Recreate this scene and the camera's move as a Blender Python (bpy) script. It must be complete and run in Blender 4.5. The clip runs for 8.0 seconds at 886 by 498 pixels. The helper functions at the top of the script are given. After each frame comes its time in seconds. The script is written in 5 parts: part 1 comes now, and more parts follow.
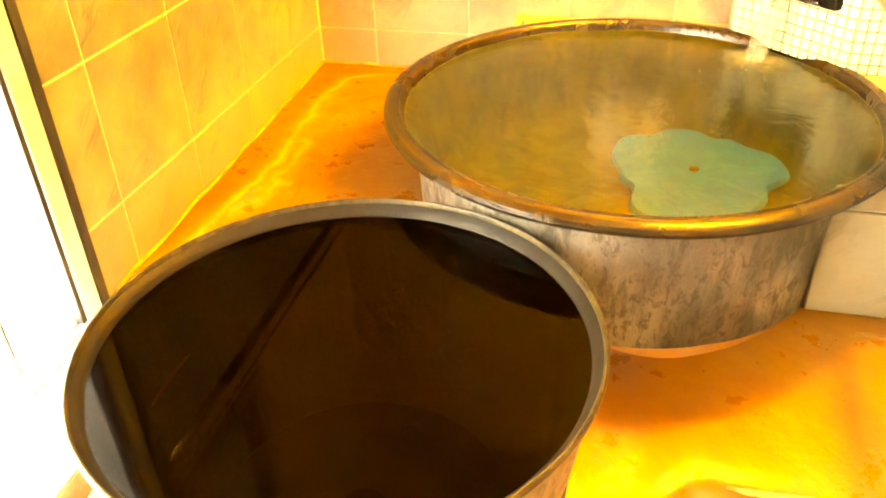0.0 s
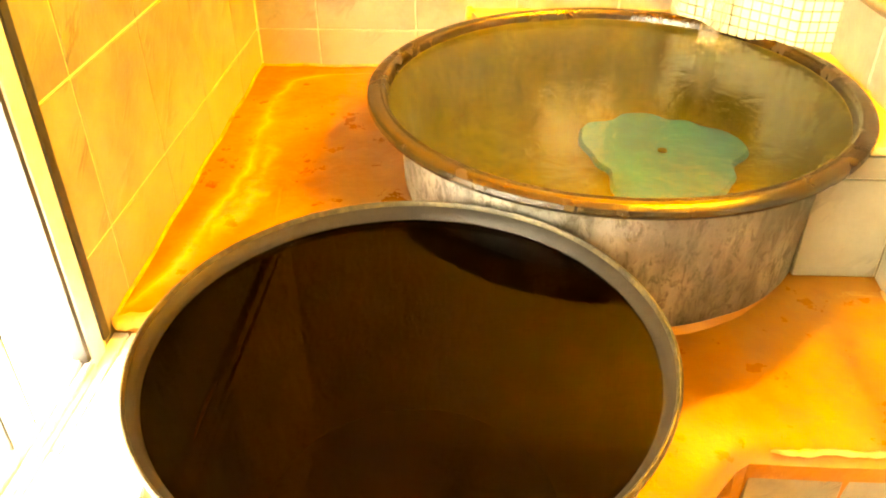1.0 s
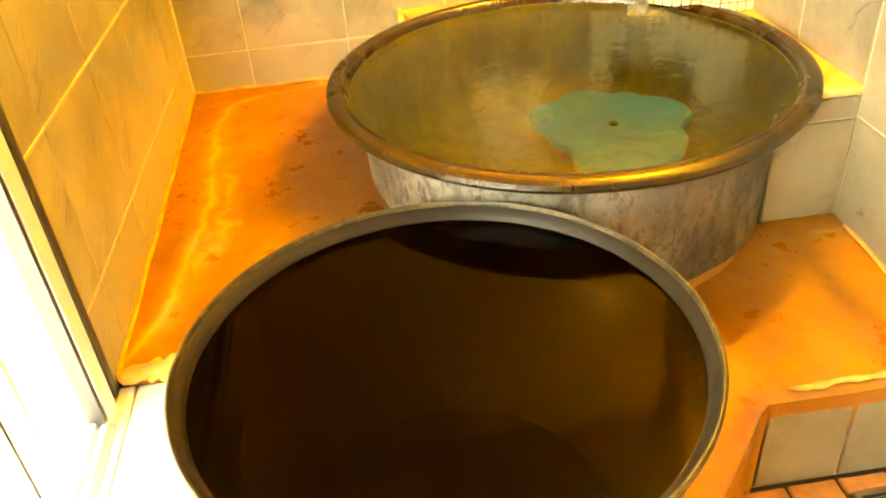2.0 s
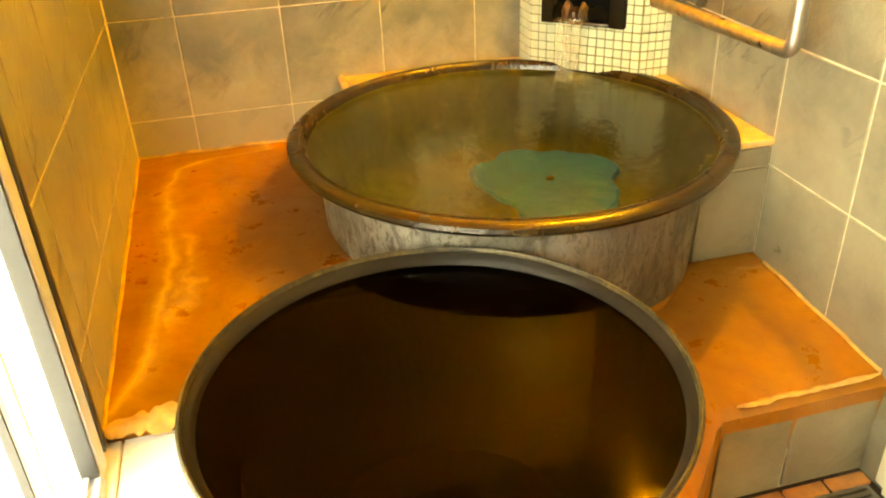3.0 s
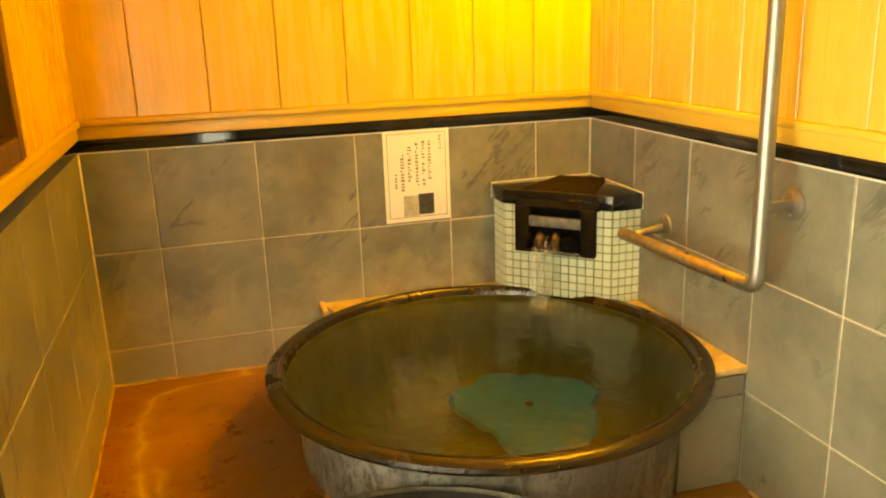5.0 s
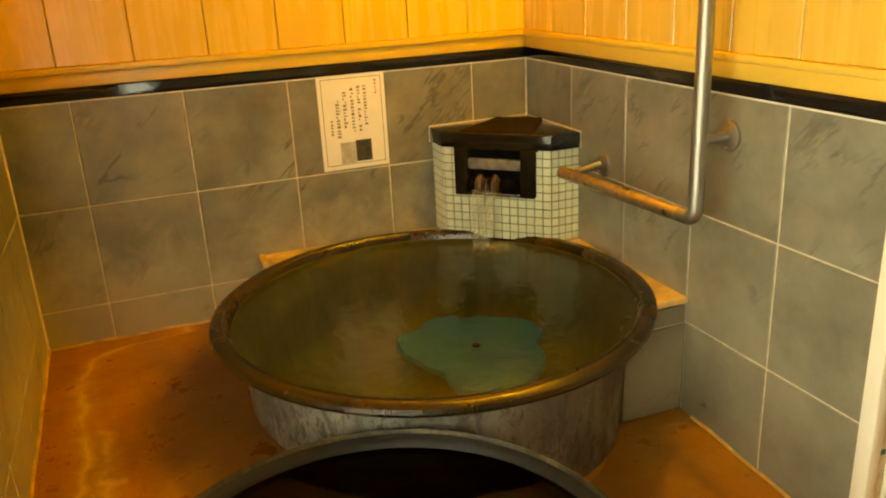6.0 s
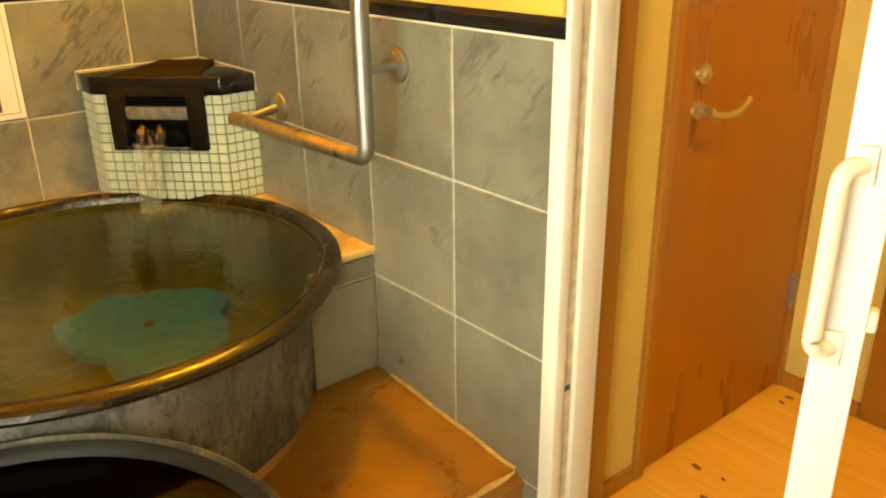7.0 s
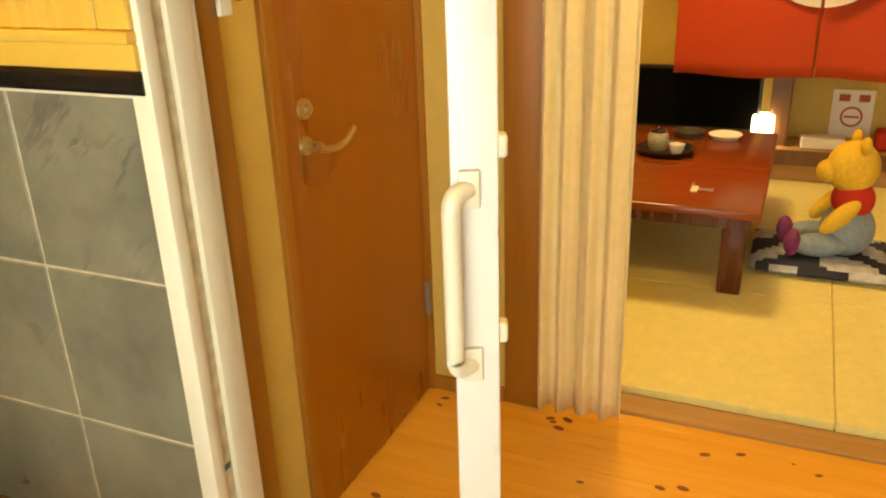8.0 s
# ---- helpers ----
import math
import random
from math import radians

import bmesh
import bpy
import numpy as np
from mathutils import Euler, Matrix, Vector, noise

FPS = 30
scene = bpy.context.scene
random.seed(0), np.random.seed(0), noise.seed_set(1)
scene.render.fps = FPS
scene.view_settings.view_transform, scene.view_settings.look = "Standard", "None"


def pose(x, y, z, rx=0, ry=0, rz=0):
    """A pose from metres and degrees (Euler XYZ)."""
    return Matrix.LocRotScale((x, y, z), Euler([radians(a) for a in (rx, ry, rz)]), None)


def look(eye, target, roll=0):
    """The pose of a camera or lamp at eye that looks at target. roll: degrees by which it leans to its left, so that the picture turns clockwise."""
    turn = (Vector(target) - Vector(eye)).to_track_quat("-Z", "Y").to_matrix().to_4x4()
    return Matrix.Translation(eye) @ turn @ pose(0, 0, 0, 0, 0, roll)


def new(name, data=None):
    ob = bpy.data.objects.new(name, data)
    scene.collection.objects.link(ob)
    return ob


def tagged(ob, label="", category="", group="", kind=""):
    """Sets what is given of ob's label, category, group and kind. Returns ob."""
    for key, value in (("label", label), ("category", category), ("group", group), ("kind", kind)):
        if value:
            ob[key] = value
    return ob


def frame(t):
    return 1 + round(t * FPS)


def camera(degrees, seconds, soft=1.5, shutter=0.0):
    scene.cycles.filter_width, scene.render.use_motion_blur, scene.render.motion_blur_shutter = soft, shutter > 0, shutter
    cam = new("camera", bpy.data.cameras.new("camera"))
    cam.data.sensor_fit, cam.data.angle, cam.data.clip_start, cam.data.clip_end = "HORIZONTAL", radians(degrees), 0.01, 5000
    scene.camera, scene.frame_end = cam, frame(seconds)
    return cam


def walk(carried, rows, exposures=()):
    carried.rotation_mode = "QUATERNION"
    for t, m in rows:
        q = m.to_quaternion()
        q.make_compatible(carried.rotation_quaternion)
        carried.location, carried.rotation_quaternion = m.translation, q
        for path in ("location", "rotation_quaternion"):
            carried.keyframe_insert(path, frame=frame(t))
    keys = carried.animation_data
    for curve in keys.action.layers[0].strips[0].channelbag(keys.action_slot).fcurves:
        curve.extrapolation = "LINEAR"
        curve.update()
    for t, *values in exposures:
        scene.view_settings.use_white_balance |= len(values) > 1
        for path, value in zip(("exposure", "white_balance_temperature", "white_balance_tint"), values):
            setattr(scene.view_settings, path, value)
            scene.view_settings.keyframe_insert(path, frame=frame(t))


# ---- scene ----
cam = camera(57.33, 8.0, 2.0)
# seconds, eye x y z, pitch, roll, yaw
ROWS = [
    (0, 0.0787, 0.0498, 1.4520, -33.48, 1.62, 13.67),
    (0.5, -0.0590, 0.0424, 1.4587, -32.52, 0.74, 8.94),
    (1, -0.2195, 0.0300, 1.4524, -34.03, 0.56, 3.24),
    (1.2, -0.2677, 0.0353, 1.4468, -34.55, 0.91, 1.21),
    (2.3, -0.4778, 0.0278, 1.4612, -33.73, 4.40, -10.55),
    (2.5, -0.5338, 0.0023, 1.4505, -32.49, 3.50, -12.54),
    (3, -0.5841, -0.0483, 1.4752, -29.73, 2.07, -14.85),
    (3.5, -0.6000, -0.0423, 1.5133, -26.42, 1.57, -15.92),
    (4, -0.5957, -0.0227, 1.5311, -21.74, 1.35, -16.26),
    (4.5, -0.5956, -0.0337, 1.5384, -16.74, 1.38, -16.48),
    (4.7, -0.5775, -0.0393, 1.5496, -15.52, 1.88, -16.28),
    (5.8, -0.5764, -0.0259, 1.5303, -17.74, 2.83, -18.80),
    (6, -0.5970, -0.0220, 1.5310, -19.36, 2.83, -21.53),
    (6.5, -0.5050, 0.0170, 1.4520, -21.65, 2.79, -28.80),
    (7, -0.3397, 0.0756, 1.4122, -22.28, 0.81, -39.49),
    (7.5, -0.2190, 0.0828, 1.4334, -22.01, 0.99, -51.30),
    (8, -0.2317, 0.1277, 1.4393, -21.81, 1.88, -66.69),
]
EXPOSURES = [(0.0, 3.24, 11500, 12), (1.2, 3.12, 11300, 10), (2.3, 2.3, 10200, 1), (3.5, 1.68, 10300, 0), (4.7, 1.2, 10400, 0), (5.8, 0.42, 10300, 0), (6.5, 0.72, 9200, 0), (7.0, 0.98, 8400, 1), (8.0, 0.5, 8000, 2)]
walk(cam, [(t, pose(x, y, z, 90 + pitch, roll, yaw)) for t, x, y, z, pitch, roll, yaw in ROWS], EXPOSURES)
DAY_POWER, LAMP_GLOW, HALL_GLOW, ROOM_GLOW, OUTSIDE_GLOW = 6.2, 320.0, 38.0, 40.0, 4.0

# ---- light ----
world = bpy.data.worlds.new("world")
scene.world = world
world.use_nodes = True
wn = world.node_tree
sky = wn.nodes.new("ShaderNodeTexSky")
sky.sky_type, sky.sun_disc = "NISHITA", False
sky.sun_elevation, sky.sun_rotation = radians(40), radians(250)
wn.links.new(sky.outputs[0], wn.nodes["Background"].inputs[0])
wn.nodes["Background"].inputs[1].default_value = 0.1


def area_lamp(name, at, target, sx, sy, power, colour):
    data = bpy.data.lights.new(name, "AREA")
    data.shape, data.size, data.size_y, data.energy, data.color = "RECTANGLE", sx, sy, power, colour
    ob = new(name, data)
    ob.matrix_world = look(at, target)
    return ob


area_lamp("window_light", (-0.950, 0.28, 1.00), (0.6, 0.28, 1.00), 1.1, 1.0, DAY_POWER, (0.84, 0.93, 1.0))


# ---- materials ----
class Nodes:
    """A small wrapper for node graphs of one material."""

    def __init__(self, name):
        self.m = bpy.data.materials.new(name)
        self.m.use_nodes = True
        self.t = self.m.node_tree
        self.b = self.t.nodes["Principled BSDF"]
        self.out = self.t.nodes["Material Output"]
        self.co = self.t.nodes.new("ShaderNodeTexCoord")
        self.info = self.t.nodes.new("ShaderNodeObjectInfo")

    def node(self, kind, **inputs):
        n = self.t.nodes.new(kind)
        for k, v in inputs.items():
            self.put(n.inputs[k.replace("_", " ")], v)
        return n

    def put(self, socket, v):
        if isinstance(v, bpy.types.NodeSocket):
            self.t.links.new(v, socket)
        else:
            socket.default_value = v

    def coords(self, scale=(1, 1, 1), turn=(0, 0, 0), shift=None, space="Object"):
        mp = self.t.nodes.new("ShaderNodeMapping")
        self.t.links.new(self.co.outputs[space], mp.inputs[0])
        mp.inputs["Scale"].default_value = scale
        mp.inputs["Rotation"].default_value = [radians(a) for a in turn]
        if shift is not None:
            mul = self.node("ShaderNodeVectorMath")
            mul.operation = "MULTIPLY"
            self.t.links.new(self.info.outputs["Random"], mul.inputs[0])
            mul.inputs[1].default_value = shift
            self.t.links.new(mul.outputs[0], mp.inputs["Location"])
        return mp.outputs[0]

    def slant(self, turn, scale, shift=None):
        """Coordinates turned first and stretched after, for slanting streaks."""
        a = self.coords((1, 1, 1), turn, shift)
        mp = self.t.nodes.new("ShaderNodeMapping")
        self.t.links.new(a, mp.inputs[0])
        mp.inputs["Scale"].default_value = scale
        return mp.outputs[0]

    def noise(self, vec, scale, detail=5, rough=0.6, dist=0.0):
        n = self.node("ShaderNodeTexNoise", Scale=scale, Detail=detail, Roughness=rough, Distortion=dist)
        self.t.links.new(vec, n.inputs["Vector"])
        return n.outputs["Fac"]

    def ramp(self, fac, stops):
        r = self.t.nodes.new("ShaderNodeValToRGB")
        while len(r.color_ramp.elements) < len(stops):
            r.color_ramp.elements.new(0.5)
        for e, (p, c) in zip(r.color_ramp.elements, stops):
            e.position = p
            e.color = (*c, 1) if isinstance(c, tuple) else (c, c, c, 1)
        self.t.links.new(fac, r.inputs[0])
        return r.outputs[0]

    def mix(self, fac, a, b, mode="MIX"):
        n = self.t.nodes.new("ShaderNodeMix")
        n.data_type, n.blend_type = "RGBA", mode
        for s, v in ((n.inputs[0], fac), (n.inputs[6], a), (n.inputs[7], b)):
            if isinstance(v, tuple):
                v = (*v, 1)
            self.put(s, v)
        return n.outputs[2]

    def math(self, op, a, b=0.0):
        n = self.t.nodes.new("ShaderNodeMath")
        n.operation = op
        self.put(n.inputs[0], a)
        self.put(n.inputs[1], b)
        return n.outputs[0]

    def bump(self, height, strength=0.3, distance=0.003):
        n = self.node("ShaderNodeBump", Strength=strength, Distance=distance, Height=height)
        self.t.links.new(n.outputs[0], self.b.inputs["Normal"])

    def done(self, colour=None, rough=None, metal=None, spec=None):
        for key, v in (("Base Color", colour), ("Roughness", rough), ("Metallic", metal), ("Specular IOR Level", spec)):
            if v is not None:
                if isinstance(v, tuple):
                    v = (*v, 1)
                self.put(self.b.inputs[key], v)
        return self.m


def plain(name, colour, rough=0.5, metal=0.0, vary=0.12, scale=18.0, bump=0.15):
    n = Nodes(name)
    a = n.noise(n.coords(shift=(3, 5, 7)), scale)
    dark = tuple(c * (1 - vary) for c in colour)
    light = tuple(min(1, c * (1 + vary)) for c in colour)
    fine = n.noise(n.coords(), scale * 9, 3)
    n.bump(fine, bump, 0.001)
    return n.done(n.ramp(a, [(0.3, dark), (0.7, light)]), n.ramp(a, [(0.3, max(0.02, rough - 0.08)), (0.75, min(1, rough + 0.08))]), metal)


def slate_tile():
    n = Nodes("slate_tile")
    cloud = n.noise(n.coords(shift=(9, 4, 6)), 5.0, 6, 0.6)
    base = n.ramp(cloud, [(0.28, (0.100, 0.096, 0.066)), (0.5, (0.190, 0.181, 0.124)), (0.74, (0.292, 0.279, 0.192))])
    v = n.noise(n.slant((0, 42, 0), (1.6, 4.0, 6.0), (13, 8, 5)), 1.0, 6, 0.62, 0.6)
    vein = n.ramp(v, [(0.34, 1.0), (0.44, 0.0)])
    crack = n.ramp(n.noise(n.slant((0, 42, 0), (1.6, 5.0, 6.5), (4, 7, 11)), 1.2, 5, 0.58, 0.35), [(0.470, 0.0), (0.492, 0.75), (0.503, 0.75), (0.522, 0.0)])
    patch = n.ramp(n.noise(n.coords(shift=(5, 3, 2)), 5.5, 2), [(0.51, 0.0), (0.66, 0.85)])
    cm = n.math("MULTIPLY", crack, patch)
    col = n.mix(n.math("MULTIPLY", vein, 0.16), base, (0.095, 0.090, 0.074))
    col = n.mix(cm, col, (0.045, 0.042, 0.036))
    col = n.mix(n.ramp(n.info.outputs["Random"], [(0.0, 0.0), (1.0, 0.25)]), col, (0.20, 0.196, 0.156))
    # pale lime deposit low on the walls, where bath water splashes, plus painted light
    geo = n.t.nodes.new("ShaderNodeNewGeometry")
    sp = n.t.nodes.new("ShaderNodeSeparateXYZ")
    n.t.links.new(geo.outputs["Position"], sp.inputs[0])
    film_light = n.ramp(n.math("ADD", sp.outputs[2], n.math("MULTIPLY", n.math("SUBTRACT", n.noise(n.coords(shift=(2, 6, 9)), 7.0, 7, 0.65, 0.5), 0.5), 0.5)), [(0.64, 0.5), (0.82, 0.0)])
    film_light = n.math("MULTIPLY", film_light, n.ramp(n.math("SUBTRACT", sp.outputs[1], 1.10), [(0.0, 0.15), (1.0, 1.0)]))
    col = n.mix(film_light, col, (0.52, 0.46, 0.31))
    fine = n.noise(n.coords(), 60, 6)
    h = n.math("SUBTRACT", n.math("ADD", n.math("MULTIPLY", cloud, 0.8), n.math("MULTIPLY", fine, 0.22)), n.math("ADD", n.math("MULTIPLY", cm, 0.45), n.math("MULTIPLY", vein, 0.25)))
    n.bump(h, 0.85, 0.006)
    return n.done(col, n.ramp(cloud, [(0.3, 0.27), (0.7, 0.45)]))


def crust():
    n = Nodes("mineral_crust")
    a = n.noise(n.coords(), 2.6, 8, 0.62, 0.4)
    b = n.noise(n.coords(), 14, 6, 0.65)
    col = n.ramp(a, [(0.28, (0.15, 0.058, 0.008)), (0.45, (0.29, 0.115, 0.009)), (0.58, (0.37, 0.156, 0.012)), (0.78, (0.44, 0.21, 0.028))])
    col = n.mix(n.ramp(b, [(0.35, 0.0), (0.75, 0.45)]), col, (0.27, 0.10, 0.010))
    sep = n.t.nodes.new("ShaderNodeSeparateXYZ")
    n.t.links.new(n.co.outputs["Object"], sep.inputs[0])
    x, y = sep.outputs[0], sep.outputs[1]
    # wet brown stain round the foot of the big tub
    dx, dy = n.math("SUBTRACT", x, 0.069), n.math("SUBTRACT", y, 1.849)
    d = n.math("SQRT", n.math("ADD", n.math("MULTIPLY", dx, dx), n.math("MULTIPLY", dy, dy)))
    wet = n.ramp(n.math("ADD", d, n.math("MULTIPLY", n.math("SUBTRACT", a, 0.5), 0.55)), [(0.50, 0.85), (0.68, 0.7), (0.90, 0.0)])
    wet = n.math("MULTIPLY", wet, n.ramp(x, [(0.10, 1.0), (0.35, 0.3)]))
    col = n.mix(wet, col, (0.125, 0.042, 0.006))
    # soft pale tide line of dried mineral: along the wall, round the back, with a short branch
    wob = n.math("SUBTRACT", n.noise(n.coords(), 6.5, 5, 0.6, 0.4), 0.5)
    slow = n.math("SUBTRACT", n.noise(n.coords(), 2.4, 3, 0.5), 0.5)
    yy = n.math("DIVIDE", n.math("SUBTRACT", y, 1.25), 1.2)
    run = n.ramp(yy, [(0.0, 0.02), (0.05, 0.10), (0.15, 0.22), (0.28, 0.265), (0.42, 0.30), (0.62, 0.285), (0.82, 0.29), (0.90, 0.38), (0.945, 0.60), (0.96, 1.0)])
    line = n.math("SUBTRACT", x, n.math("ADD", n.math("MULTIPLY", run, 0.4), -0.95))
    off = n.math("ADD", n.math("ADD", line, n.math("MULTIPLY", wob, 0.085)), n.math("MULTIPLY", slow, 0.06))
    tide = n.ramp(n.math("ABSOLUTE", off), [(0.0, 0.85), (0.006, 0.6), (0.020, 0.22), (0.050, 0.0)])
    off2 = n.math("ADD", n.math("ADD", line, -0.050), n.math("MULTIPLY", wob, 0.16))
    tide2 = n.ramp(n.math("ABSOLUTE", off2), [(0.0, 0.65), (0.014, 0.35), (0.034, 0.0)])
    tide2 = n.math("MULTIPLY", tide2, n.ramp(yy, [(0.18, 0.0), (0.24, 1.0), (0.56, 1.0), (0.62, 0.0)]))
    gaps = n.ramp(n.noise(n.coords(), 5.0, 4, 0.6), [(0.34, 0.25), (0.50, 1.0)])
    side = n.ramp(n.math("ADD", x, 0.52), [(0.0, 1.0), (0.06, 0.0)])
    tm = n.math("MULTIPLY", n.math("MULTIPLY", n.math("MAXIMUM", tide, tide2), gaps), side)
    flecks = n.ramp(n.noise(n.coords(), 9, 6, 0.7, 0.6), [(0.60, 0.0), (0.72, 0.35)])
    tm = n.math("MAXIMUM", tm, n.math("MULTIPLY", flecks, n.ramp(n.noise(n.coords(), 2.0, 2), [(0.50, 0.0), (0.64, 1.0)])))
    col = n.mix(tm, col, (0.62, 0.41, 0.13))
    speck = n.ramp(n.noise(n.coords(), 46, 3), [(0.67, 0.0), (0.74, 0.25)])
    col = n.mix(speck, col, (0.16, 0.06, 0.012))
    n.bump(n.math("ADD", n.math("ADD", b, n.math("MULTIPLY", a, 2.0)), n.math("MULTIPLY", tm, 0.9)), 0.5, 0.006)
    return n.done(col, n.ramp(b, [(0.3, 0.22), (0.7, 0.5)]))


def tub_metal():
    n = Nodes("weathered_tub_metal")
    big = n.noise(n.coords((1, 1, 0.7)), 4.2, 5, 0.6)
    drip = n.noise(n.coords((20, 20, 3.2)), 1.5, 6, 0.7, 0.2)
    flake = n.noise(n.coords((30, 30, 16)), 1.5, 6, 0.75, 0.8)
    col = n.ramp(big, [(0.34, (0.13, 0.128, 0.105)), (0.46, (0.25, 0.24, 0.20)), (0.58, (0.38, 0.365, 0.31)), (0.72, (0.50, 0.485, 0.42))])
    col = n.mix(n.ramp(drip, [(0.52, 0.0), (0.62, 0.62)]), col, (0.075, 0.072, 0.055))
    col = n.mix(n.ramp(flake, [(0.50, 0.0), (0.58, 0.75)]), col, (0.10, 0.085, 0.055))
    col = n.mix(n.ramp(drip, [(0.30, 0.5), (0.40, 0.0)]), col, (0.55, 0.50, 0.38))
    stain = n.ramp(n.noise(n.coords((1, 1, 0.5)), 2.6, 4, 0.55), [(0.47, 0.0), (0.58, 0.72)])
    col = n.mix(stain, col, (0.085, 0.082, 0.062))
    n.bump(n.math("ADD", n.math("MULTIPLY", flake, 1.2), drip), 0.8, 0.005)
    return n.done(col, n.ramp(flake, [(0.3, 0.26), (0.7, 0.5)]), 0.5)


def wood(name, dark, light, along=2, rough=0.4, scale=1.0, grain=0.35, relief=None):
    n = Nodes(name)
    st = [14.0 * scale] * 3
    st[along] = 0.9 * scale
    g = n.noise(n.coords(tuple(st), shift=(7, 9, 4)), 2.0, 7, 0.6, 0.6)
    fine = [90.0 * scale] * 3
    fine[along] = 2.5
    f = n.noise(n.coords(tuple(fine), shift=(3, 1, 8)), 1.0, 4)
    col = n.ramp(g, [(0.3, dark), (0.7, light)])
    col = n.mix(n.ramp(f, [(0.45, 0.0), (0.75, grain)]), col, tuple(c * 0.6 for c in dark))
    col = n.mix(n.ramp(n.info.outputs["Random"], [(0.0, 0.0), (1.0, 0.22)]), col, tuple(c * 0.8 for c in light))
    n.bump(n.math("ADD", f, g), 0.03 + 0.45 * grain if relief is None else relief, 0.001)
    return n.done(col, n.ramp(g, [(0.3, rough - 0.06), (0.7, rough + 0.08)]))


def old_metal(name, base, streak, rust, rough, metal, amount=0.5, relief=0.55):
    n = Nodes(name)
    s = n.noise(n.coords((13, 13, 4.0)), 1.7, 8, 0.72, 0.3)
    c = n.noise(n.coords(), 7, 6, 0.62)
    col = n.ramp(s, [(0.26, tuple(q * 0.5 for q in base)), (0.46, base), (0.72, streak)])
    col = n.mix(n.math("MULTIPLY", n.ramp(c, [(0.48, 0.0), (0.68, 1.0)]), amount), col, rust)
    sp = n.ramp(n.noise(n.coords(), 70, 4), [(0.60, 0.0), (0.70, 0.5)])
    col = n.mix(sp, col, tuple(q * 0.35 for q in base))
    n.bump(n.math("ADD", s, n.noise(n.coords(), 40, 6)), relief, 0.004)
    return n.done(col, n.ramp(c, [(0.3, rough - 0.1), (0.7, rough + 0.15)]), metal)


def water(name, murk, murky, clear, ripple, scale, ior=1.33):
    n = Nodes(name)
    t = n.t
    h = n.math("ADD", n.noise(n.coords(), scale, 3, 0.5, 0.6), n.math("MULTIPLY", n.noise(n.coords(), scale * 3.4, 3), 0.35))
    bump = n.node("ShaderNodeBump", Strength=ripple, Distance=0.012, Height=h)
    see = n.node("ShaderNodeBsdfTransparent", Color=(*clear, 1))
    body = n.node("ShaderNodeBsdfDiffuse", Color=(*murk, 1))
    inner = n.node("ShaderNodeMixShader", Fac=murky)
    t.links.new(see.outputs[0], inner.inputs[1])
    t.links.new(body.outputs[0], inner.inputs[2])
    gloss = n.node("ShaderNodeBsdfGlossy", Roughness=0.02)
    t.links.new(bump.outputs[0], gloss.inputs["Normal"])
    fr = n.node("ShaderNodeFresnel", IOR=ior)
    t.links.new(bump.outputs[0], fr.inputs["Normal"])
    top = n.node("ShaderNodeMixShader")
    t.links.new(fr.outputs[0], top.inputs[0])
    t.links.new(inner.outputs[0], top.inputs[1])
    t.links.new(gloss.outputs[0], top.inputs[2])
    t.links.new(top.outputs[0], n.out.inputs[0])
    return n.m


def glow(name, colour, strength):
    n = Nodes(name)
    n.b.inputs["Emission Color"].default_value = (*colour, 1)
    n.b.inputs["Emission Strength"].default_value = strength
    return n.done((0.9, 0.88, 0.84), 0.6)


M_TILE = slate_tile()
M_GROUT = plain("grout", (0.62, 0.54, 0.37), 0.8, 0, 0.25, 30, 0.4)
M_CRUST = crust()
M_PANEL = wood("pine_panel", (0.70, 0.445, 0.078), (0.72, 0.465, 0.085), 2, 0.26, 1.0, 0.05, 0.012)
M_RAIL = wood("pine_rail", (0.68, 0.43, 0.07), (0.72, 0.46, 0.08), 0, 0.34, 1.0, 0.10)
M_GRANITE = plain("black_granite", (0.010, 0.009, 0.009), 0.07, 0, 0.35, 90, 0.01)
M_STONE = plain("dark_wet_stone", (0.012, 0.008, 0.003), 0.6, 0, 0.6, 30, 0.7)
M_STONE.node_tree.nodes["Principled BSDF"].inputs["Specular IOR Level"].default_value = 0.05
M_ROCK = plain("iron_stained_rock", (0.032, 0.017, 0.008), 0.22, 0, 0.7, 35, 0.8)
M_RUSTROCK = plain("rusty_rock", (0.075, 0.042, 0.012), 0.4, 0, 0.6, 40, 0.8)
M_MOSAIC = plain("cream_mosaic", (0.66, 0.70, 0.50), 0.20, 0, 0.10, 8, 0.08)
M_MOSGROUT = plain("mosaic_grout", (0.22, 0.215, 0.09), 0.8, 0, 0.25, 40, 0.4)
M_TUB = tub_metal()
M_TUBRIM = old_metal("rusty_rim", (0.018, 0.011, 0.003), (0.034, 0.020, 0.006), (0.070, 0.030, 0.005), 0.2, 0.05, 0.12, 0.3)
M_DUST = plain("brown_mineral_dust", (0.016, 0.010, 0.003), 0.85, 0, 0.5, 26, 0.5)
# near-black that paints the shade of the spout opening; also the television screen
M_SHADESCREEN = plain("shade_and_screen_black", (0.003, 0.003, 0.003), 0.95)
for m_dark in (M_DUST, M_SHADESCREEN):
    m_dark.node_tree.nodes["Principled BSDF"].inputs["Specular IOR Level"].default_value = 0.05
M_BARSTONE = plain("grey_scaled_bar", (0.15, 0.135, 0.10), 0.6, 0, 0.5, 34, 0.6)
